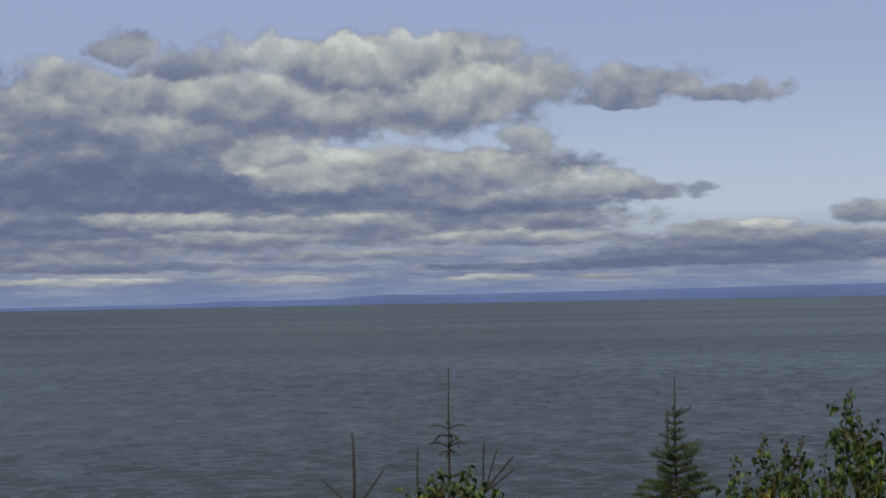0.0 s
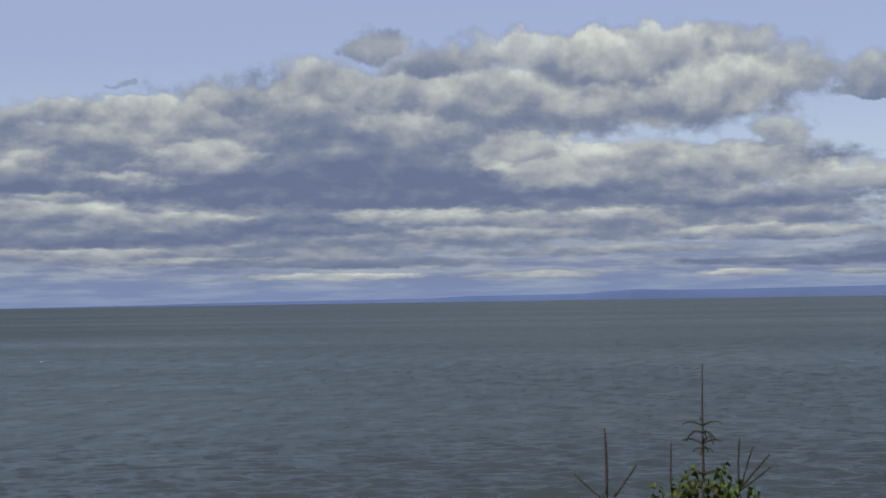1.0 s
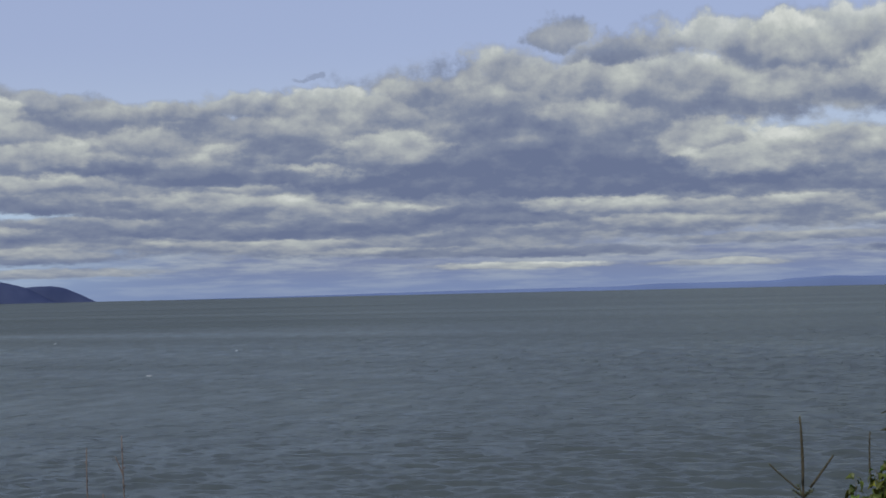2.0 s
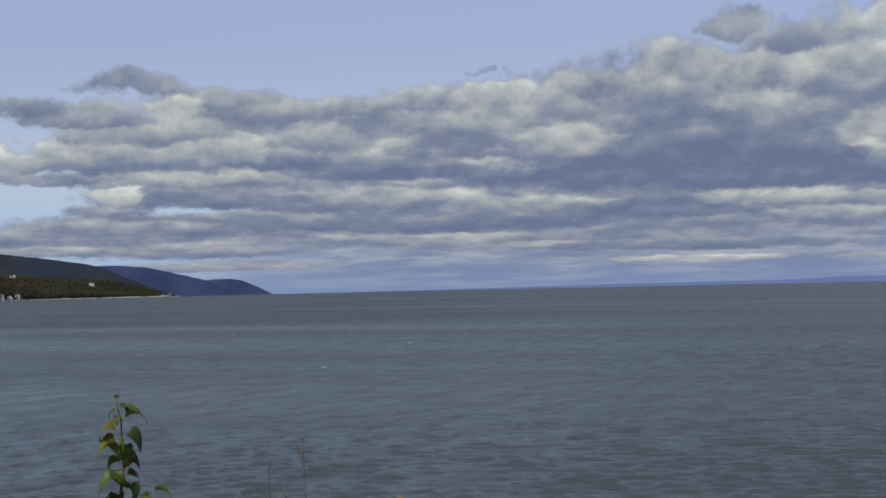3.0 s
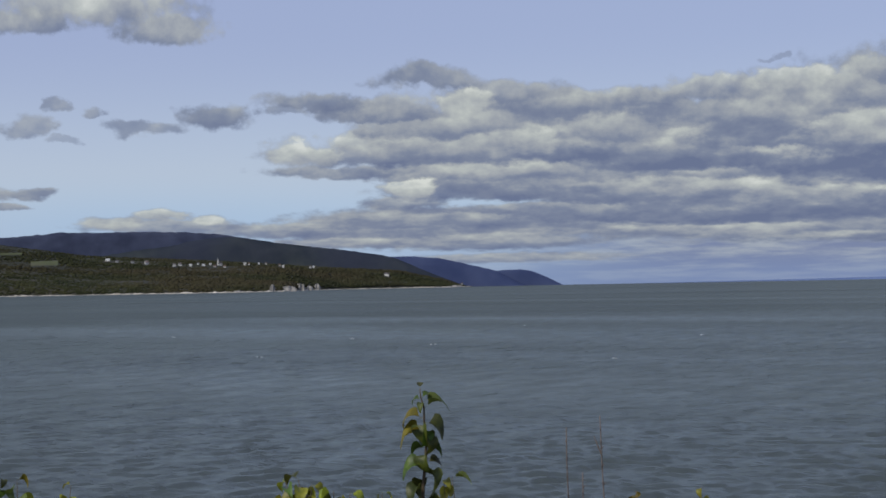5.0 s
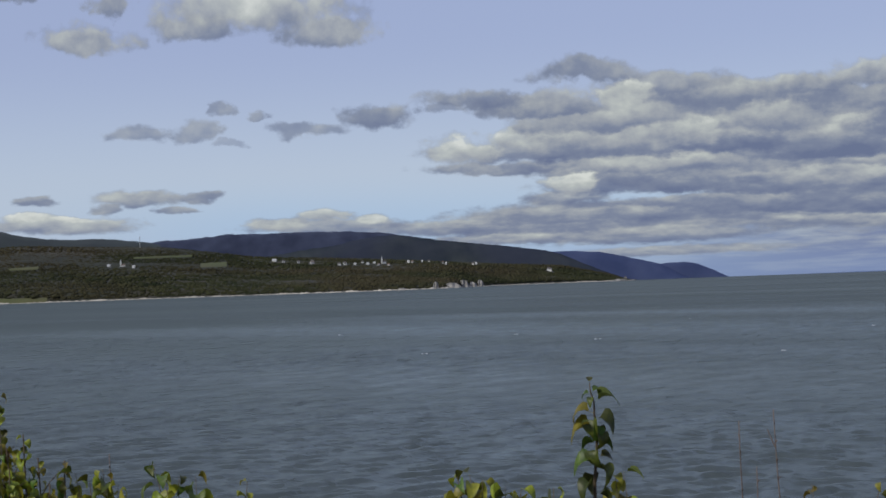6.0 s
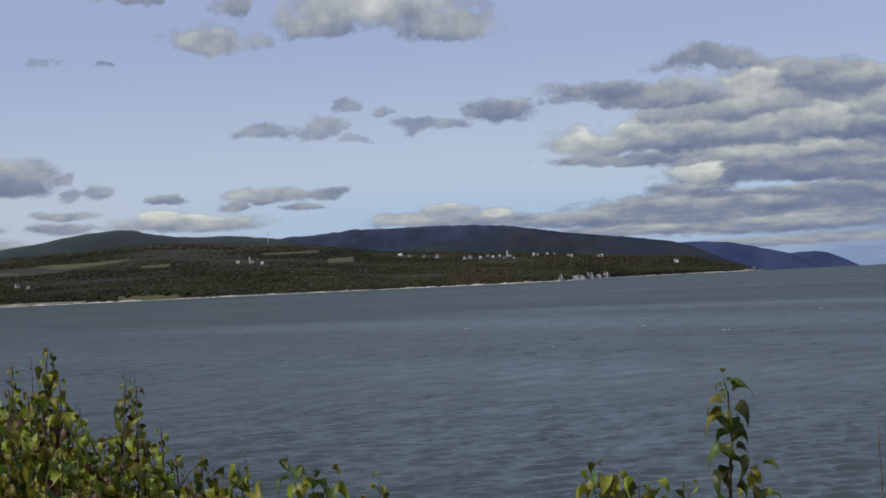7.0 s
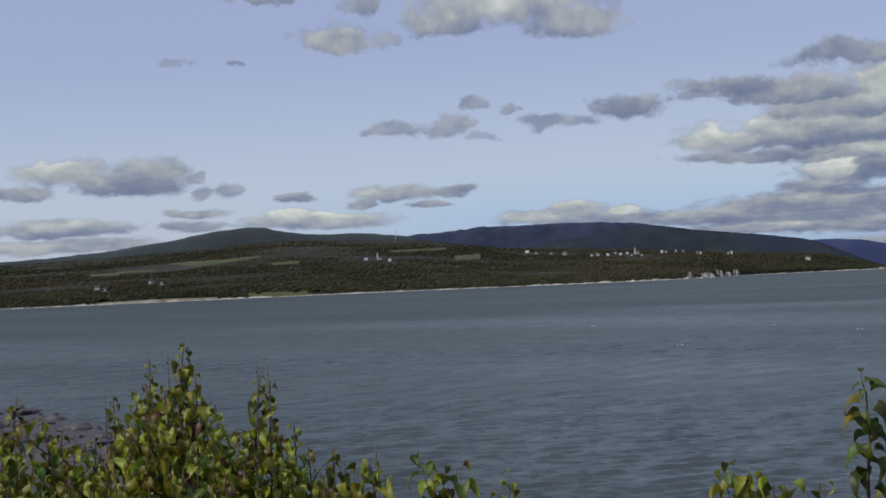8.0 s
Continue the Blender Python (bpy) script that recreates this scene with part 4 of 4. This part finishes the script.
def along(pts, s):
    """The point and heading s metres below the tip."""
    i = len(pts) - 1
    while i > 0:
        seg = (pts[i] - pts[i - 1]).length
        if s <= seg:
            return pts[i].lerp(pts[i - 1], s / seg), (pts[i] - pts[i - 1]).normalized()
        s -= seg
        i -= 1
    return pts[0], Vector((0, 0, 1))


def set_leaf(parent, me, at, yaw, droop, size, twist=0.0):
    ob = new("leaf", me)
    ob.parent = parent
    ob.matrix_local = Matrix.Translation(at) @ pose(0, 0, 0, 0, 0, yaw) @ pose(0, 0, 0, 0, droop, 0) @ pose(0, 0, 0, twist, 0, 0) @ Matrix.Diagonal((size, size, size, 1))
    return ob


def shrub(name, label, category, tips, sets, size, seed, reach=0.62, step=0.034, group="", spread=0.18, full=0.42):
    """A many-stemmed shrub; tips: azimuth, elevation, distance of each stem's top."""
    r = random.Random(seed)
    a0 = sum(t[0] for t in tips) / len(tips)
    d0 = sum(t[2] for t in tips) / len(tips)
    top = new(name)
    root = spot(a0, 0, d0)
    root.z = ground_at(a0, d0) - 0.05
    top.matrix_world = Matrix.Translation(root)
    for a, e, d in tips:
        tip = spot(a, e, d) - root
        foot = Vector((tip.x * 0.45 + r.uniform(-spread, spread), tip.y * 0.45 + r.uniform(-spread, spread), 0.0))
        pts = stem_line(foot, tip, 0.05, r)
        part("stem", tube(pts, 0.009, 0.0022 if full < 0.6 else 0.001), M_STEM, top)
        s, ang = 0.012 if full < 0.6 else 0.0, r.uniform(0, 360)
        while s < reach:
            p, h = along(pts, s)
            ang += 137.5 + r.uniform(-25, 25)
            young = min(1.0, full + s * 3.6)
            k = r.random()
            pick = r.choice(sets[0] if k < 0.66 or len(sets) < 2 else sets[1] if k < 0.95 or len(sets) < 3 else sets[2])
            set_leaf(top, pick, p, ang, r.uniform(5, 62) - 34 * (1 - young) - (28 if full > 0.6 else 0), size * young * r.uniform(0.75, 1.2), r.uniform(-35, 35))
            s += step * r.uniform(0.65, 1.35)
            if s > 0.14 and r.random() < 0.30:
                # a short side twig with a leaf at its end
                out = Vector((math.cos(radians(ang)), math.sin(radians(ang)), 0.75)).normalized() * r.uniform(0.05, 0.13)
                q, _ = along(pts, s)
                part("twig", tube([q, q + out * 0.5 + Vector((0, 0, 0.008)), q + out], 0.0025, 0.0014, 4), M_STEM, top)
                for _ in range(2):
                    set_leaf(top, r.choice(sets[0]), q + out * r.uniform(0.6, 1.0), r.uniform(0, 360), r.uniform(0, 60), size * r.uniform(0.7, 1.1), r.uniform(-35, 35))
    return tagged(top, label, category, group=group)


# the leafy thicket
SEEN_FROM = 8.0
THICKET = (((64.69, -3.38, 5.9), (63.83, -4.05, 5.6), (65.22, -4.46, 5.3)), ((63.16, -4.70, 5.5), (62.39, -5.26, 5.3), (62.0, -4.9, 6.0)),
           ((61.32, -3.49, 5.9), (60.50, -3.33, 5.7), (60.78, -5.0, 5.2)), ((59.95, -2.33, 5.8), (59.48, -3.18, 5.5), (60.1, -3.9, 5.2)),
           ((58.70, -1.67, 6.0), (58.34, -2.83, 5.7), (57.67, -4.01, 5.5)), ((59.0, -3.9, 5.3), (58.34, -5.0, 5.1), (57.2, -5.1, 5.4)),
           ((56.88, -4.98, 5.6), (55.97, -2.96, 5.8), (55.61, -3.29, 5.9)), ((56.30, -5.4, 5.3), (55.29, -6.1, 5.4), (54.80, -4.89, 5.7)),
           ((54.31, -5.75, 5.6), (53.38, -5.90, 5.5), (53.9, -6.7, 5.3)), ((64.17, -5.33, 5.1), (65.4, -5.6, 4.9), (63.0, -6.1, 4.9)),
           ((61.4, -6.0, 4.9), (60.2, -5.8, 4.9), (58.9, -6.3, 4.9)), ((57.4, -6.5, 5.0), (56.2, -6.9, 5.0), (62.3, -6.7, 4.8)),
           ((64.8, -5.0, 5.5), (65.8, -4.6, 5.7), (64.0, -5.9, 5.2)), ((61.9, -5.6, 5.2), (61.0, -4.6, 5.5), (62.8, -5.5, 5.4)),
           ((59.8, -4.6, 5.5), (59.3, -5.2, 5.3), (58.0, -4.3, 5.6)), ((56.6, -5.9, 5.3), (55.4, -5.3, 5.6), (57.8, -5.8, 5.2)))
for k, tips in enumerate(THICKET):
    shrub("shrub", "dense yellow-green leafy shrub with thin reddish stems" if k % 2 else "sunlit yellowing shrub of upright leafy stems", "shrub", tips, (LEAVES, LEAVES_DARK, LEAVES_RED), 0.074, 200 + k,
          reach=0.68, step=0.0145, group="shrubs of the thicket")
shrub("shrub", "low shrub with two browned upright leaves", "shrub", ((52.04, -6.3, 5.4), (51.5, -6.9, 5.3), (52.5, -6.75, 5.4), (53.0, -6.4, 5.5)), (LEAVES, LEAVES_DARK, LEAVES_RED), 0.072, 230, 0.4, 0.022, full=0.8)
shrub("shrub", "low green shrub with broad drooping leaves", "shrub", ((50.24, -6.2, 5.4), (49.86, -6.7, 5.3), (49.3, -6.75, 5.3), (48.70, -6.75, 5.3)), (LEAVES, LEAVES_DARK), 0.075, 231, 0.4, 0.026, full=0.8)
shrub("shrub", "single low leafy shoot in the grass", "shrub", ((46.82, -7.05, 5.3), (47.3, -7.6, 5.3)), (LEAVES,), 0.06, 232, 0.3, 0.03, full=0.8)
SEEN_FROM = 7.0
shrub("shrub", "low leafy shoots at a sapling's foot", "shrub", ((39.17, -7.2, 4.8), (38.7, -7.15, 4.8), (38.24, -7.35, 4.8), (36.8, -7.7, 4.7), (37.4, -7.6, 4.7)), (LEAVES, LEAVES_DARK), 0.075, 233, 0.35, 0.022, full=0.85)
shrub("shrub", "small leafy shoot beside a sapling", "shrub", ((33.0, -7.2, 4.75), (33.3, -7.3, 4.7), (35.6, -7.7, 4.7)), (LEAVES, LEAVES_DARK), 0.066, 234, 0.35, 0.03, full=0.8)
SEEN_FROM = 3.5
shrub("shrub", "yellow leaf tips of a low shrub", "shrub", ((24.32, -7.64, 5.2), (26.74, -7.75, 5.2)), (LEAVES,), 0.05, 235, 0.3, 0.03, full=0.8)
# darker shrub beside the spruces
SEEN_FROM = 0.0
GROVE = (((-10.59, -5.73, 8.0), (-11.0, -6.3, 7.8), (-11.62, -5.02, 8.2)), ((-12.42, -5.22, 8.0), (-13.02, -5.08, 8.3), (-12.0, -6.0, 7.7)),
         ((-13.70, -5.72, 8.0), (-14.18, -6.32, 7.8), (-13.3, -6.4, 7.6)), ((-14.75, -3.40, 8.2), (-14.93, -4.11, 8.0), (-15.2, -5.2, 7.8)),
         ((-15.60, -4.51, 8.1), (-15.95, -5.51, 7.9), (-16.5, -4.6, 8.0)), ((-11.4, -6.9, 7.6), (-12.8, -6.9, 7.5), (-14.3, -7.0, 7.5)), ((-15.3, -6.8, 7.5), (-16.4, -6.4, 7.6), (-17.2, -5.4, 8)))
for k, tips in enumerate(GROVE):
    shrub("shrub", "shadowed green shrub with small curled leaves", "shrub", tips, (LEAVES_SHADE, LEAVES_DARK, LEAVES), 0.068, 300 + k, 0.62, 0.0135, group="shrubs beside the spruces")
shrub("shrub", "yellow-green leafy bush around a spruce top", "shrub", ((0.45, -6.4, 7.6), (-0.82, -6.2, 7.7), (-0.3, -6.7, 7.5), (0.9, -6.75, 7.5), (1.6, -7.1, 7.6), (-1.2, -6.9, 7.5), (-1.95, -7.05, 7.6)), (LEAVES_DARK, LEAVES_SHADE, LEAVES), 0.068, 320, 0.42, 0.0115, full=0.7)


SEEN_FROM = 4.7


def sapling():
    """The single slender sapling with large curled leaves."""
    r = random.Random(5)
    top = new("sapling")
    d = 4.6
    root = spot(34.45, 0, d)
    root.z = ground_at(34.45, d) - 0.05
    top.matrix_world = Matrix.Translation(root)
    pts = [Vector((0, 0, 0))] + [spot(a, e, d) - root for a, e in ((34.6, -12.0), (34.46, -8.6), (34.44, -7.5), (34.32, -6.4), (34.30, -5.7), (34.36, -5.1), (34.36, -4.6), (34.48, -4.2), (34.50, -3.9))]
    part("stem", tube(pts, 0.007, 0.0014, 7), M_STEM, top)
    right = 34.5                     # yaw along the line of sight's right
    # s below the tip, turn from the right hand, droop, length, kind, twist
    for s, turn, droop, size, kind, tw in (
            (0.0, 90, -75, 0.03, 3, 0), (0.028, 20, -30, 0.045, 0, 30), (0.032, 165, -10, 0.045, 1, -25), (0.040, 250, 30, 0.04, 0, 0),
            (0.060, -8, -38, 0.098, 4, 25), (0.094, 186, -28, 0.102, 2, -25), (0.100, 255, 48, 0.085, 3, 15), (0.104, -28, 5, 0.095, 4, 30),
            (0.120, 290, 35, 0.07, 1, -20), (0.130, 60, 20, 0.06, 0, 0), (0.138, 192, -15, 0.112, 4, -20), (0.142, -50, 30, 0.08, 2, 0),
            (0.180, 150, -5, 0.066, 3, 0), (0.184, 28, -10, 0.066, 3, 0), (0.190, 250, 45, 0.09, 4, 20), (0.222, -4, -15, 0.068, 1, 30),
            (0.235, 200, -10, 0.10, 4, -30), (0.245, -35, 20, 0.095, 4, 0), (0.27, 110, 20, 0.09, 1, 0), (0.30, 225, 0, 0.095, 4, 0),
            (0.33, 5, 10, 0.09, 4, 0), (0.36, 175, 10, 0.09, 2, 0)):
        p, h = along(pts, s)
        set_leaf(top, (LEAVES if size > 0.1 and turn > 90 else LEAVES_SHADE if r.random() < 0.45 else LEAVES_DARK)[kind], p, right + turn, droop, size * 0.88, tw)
    return tagged(top, "slender green sapling with large curled leaves", "sapling")


sapling()


def dead_stem(tops, d, seed, thick=0.0045):
    """A dry upright stalk, forked where more than one top is given."""
    r = random.Random(seed)
    a, e = tops[0]
    top = new("dead_stem")
    root = spot(a, 0, d)
    root.z = ground_at(a, d) - 0.03
    top.matrix_world = Matrix.Translation(root)
    tip = spot(a, e, d) - root
    pts = stem_line(Vector((r.uniform(-0.05, 0.05), 0, 0)), tip, 0.02, r, 16)
    part("stalk", tube(pts, thick, 0.0018), M_DRY, top)
    for b, f in tops[1:]:
        t2 = spot(b, f, d) - root
        q, _ = along(pts, (tip - t2).length + 0.06)
        part("fork", tube(stem_line(q, t2, 0.008, r, 6), 0.0028, 0.0015, 5), M_DRY, top)
    for k in range(4):
        q, _ = along(pts, 0.05 + 0.06 * k)
        out = Vector((r.uniform(-1, 1), r.uniform(-1, 1), 0.8)).normalized() * 0.012
        part("bud", tube([q, q + out * 0.6, q + out], 0.003, 0.001, 5), M_DRY, top)
    return tagged(top, "thin dry leafless stalk standing in the shrubs", "stalk", group="dry stalks")


SEEN_FROM = 3.5
dead_stem(((29.25, -5.43),), 5.2, 1, 0.005)
dead_stem(((28.00, -5.01), (28.23, -5.75)), 5.2, 2, 0.005)
dead_stem(((28.68, -7.07),), 5.1, 3, 0.004)
SEEN_FROM = 8.0
for k, (a, e) in enumerate(((60.0, -1.9), (59.3, -1.95), (56.05, -2.45), (55.7, -2.6), (61.6, -3.2), (51.8, -5.75))):
    dead_stem(((a, e),), 5.7, 20 + k, 0.0018)


def needles_on(pts, r, length, gap, start, droop=0.0):
    """Needles set all round a twig, as one bmesh."""
    bm = bmesh.new()
    total = sum((b - a).length for a, b in zip(pts, pts[1:]))
    s = 0.0
    while s < total - start:
        p, h = along(pts, s)
        s += gap * r.uniform(0.6, 1.4)
        side = h.cross(Vector((0.2, 0.3, 1))).normalized()
        up_ = side.cross(h)
        for _ in range(3):
            t = r.uniform(0, 2 * math.pi)
            d = (side * math.cos(t) + up_ * (math.sin(t) + 0.25) + h * r.uniform(0.5, 1.1)).normalized()
            w = d.cross(Vector((r.uniform(-1, 1), r.uniform(-1, 1), r.uniform(-1, 1)))).normalized() * 0.0014
            L = length * r.uniform(0.7, 1.15)
            bm.faces.new((bm.verts.new(p - w), bm.verts.new(p + w), bm.verts.new(p + d * L + w * 0.4), bm.verts.new(p + d * L - w * 0.4)))
    return bm


def spruce(label, a, d, top_el, whorls, seed, needle=0.016, bare=0.0, extra=()):
    """A young spruce. whorls: depth below the tip, arm length, arms, rise (negative droops), needled or not."""
    r = random.Random(seed)
    top = new("young_spruce")
    root = spot(a, 0, d)
    root.z = ground_at(a, d) - 0.05
    top.matrix_world = Matrix.Translation(root)
    tip = spot(a, top_el, d) - root
    pts = stem_line(Vector((0, 0, 0)), tip, 0.012, r, 14)
    trunk = part("trunk", tube(pts, 0.020, 0.003), M_SHOOT, top)
    nb = needles_on(pts, r, needle * 0.55, 0.007, max(0.1, tip.z - 0.9), 0)
    part("needles", nb, M_NEEDLE, trunk)
    for s, arm, n, rise, leafy in whorls:
        q, _ = along(pts, s)
        t0 = r.uniform(0, 360)
        for k in range(n):
            t = radians(t0 + k * 360 / n + r.uniform(-18, 18))
            L = arm * r.uniform(0.5, 1.2)
            out = Vector((math.cos(t), math.sin(t), 0))
            line = [q + out * L * u + Vector((0, 0, L * (rise * u if rise > 0 else 0.28 * math.sin(u * 2.2) + rise * u * u))) for u in (0, 0.2, 0.4, 0.6, 0.8, 1.0)]
            br = part("branch", tube(line, 0.0055 if leafy else 0.0042, 0.0025, 5), M_SHOOT, top)
            if leafy:
                part("needles", needles_on(line, r, needle, 0.0045, 0.0), M_NEEDLE, br)
                if L > 0.12:
                    for m in (0.45, 0.7):
                        for sg in (-1, 1):
                            b0 = q + out * L * m + Vector((0, 0, L * rise * m * (m if rise < 0 else 1)))
                            o2 = (out + Vector((-out.y, out.x, 0)) * sg).normalized() * L * 0.34
                            l2 = [b0, b0 + o2 * 0.5 + Vector((0, 0, 0.006)), b0 + o2 + Vector((0, 0, 0.008))]
                            part("needles", needles_on(l2, r, needle, 0.0045, 0.0), M_NEEDLE, br)
            else:
                part("needles", needles_on(line, r, needle * 0.5, 0.006, 0.0), M_NEEDLE, br)
    for (a1, e1), (a2, e2), thick in extra:
        p1, p2 = spot(a1, e1, d) - root, spot(a2, e2, d) - root
        l = stem_line(p2, p1, 0.008, r, 7)
        br = part("branch", tube(l, thick, thick * 0.7, 6), M_SHOOT, top)
        part("needles", needles_on(l, r, needle * 0.5, 0.005, 0.0), M_NEEDLE, br)
    return tagged(top, label, "spruce", group="young spruces")


SEEN_FROM = 0.0
spruce("young spruce with a long bare leader and drooping twigs", -0.12, 7.8, -2.56,
       ((0.31, 0.13, 3, -0.1, False), (0.345, 0.10, 5, -0.65, False), (0.40, 0.12, 4, -0.05, False), (0.425, 0.08, 4, -0.5, False), (0.55, 0.09, 5, 0.2, True), (0.62, 0.12, 5, 0.2, True)), 1,
       extra=(((-1.41, -5.25), (-1.35, -7.1), 0.006), ((-1.88, -5.57), (-1.45, -7.0), 0.005), ((-2.47, -5.85), (-1.35, -7.15), 0.0065), ((-2.5, -6.3), (-1.3, -7.2), 0.006), ((1.06, -5.42), (1.07, -7.4), 0.005)))
spruce("bare-tipped young spruce with thick upright shoots", 3.5, 7.8, -4.86, ((0.40, 0.06, 4, 0.7, True), (0.47, 0.10, 4, 0.5, True)), 2,
       extra=(((2.37, -6.26), (3.2, -7.4), 0.0065), ((4.64, -6.57), (3.6, -7.5), 0.005), ((3.51, -4.9), (3.47, -7.3), 0.007)))
spruce("dense green young spruce with a pointed leader", -8.47, 8.2, -3.01,
       ((0.21, 0.08, 4, 0.6, True), (0.25, 0.05, 4, 0.4, True), (0.29, 0.06, 5, 0.35, True), (0.33, 0.07, 5, 0.4, True), (0.385, 0.08, 5, 0.4, True), (0.43, 0.17, 4, 0.45, True), (0.44, 0.11, 6, 0.3, True),
        (0.475, 0.12, 6, 0.3, True), (0.51, 0.13, 6, 0.35, True), (0.545, 0.16, 6, 0.2, True), (0.58, 0.17, 6, 0.2, True), (0.62, 0.19, 6, 0.2, True), (0.66, 0.21, 7, 0.2, True)), 3, needle=0.025,
       extra=(((-8.17, -4.39), (-8.2, -6.0), 0.005),))
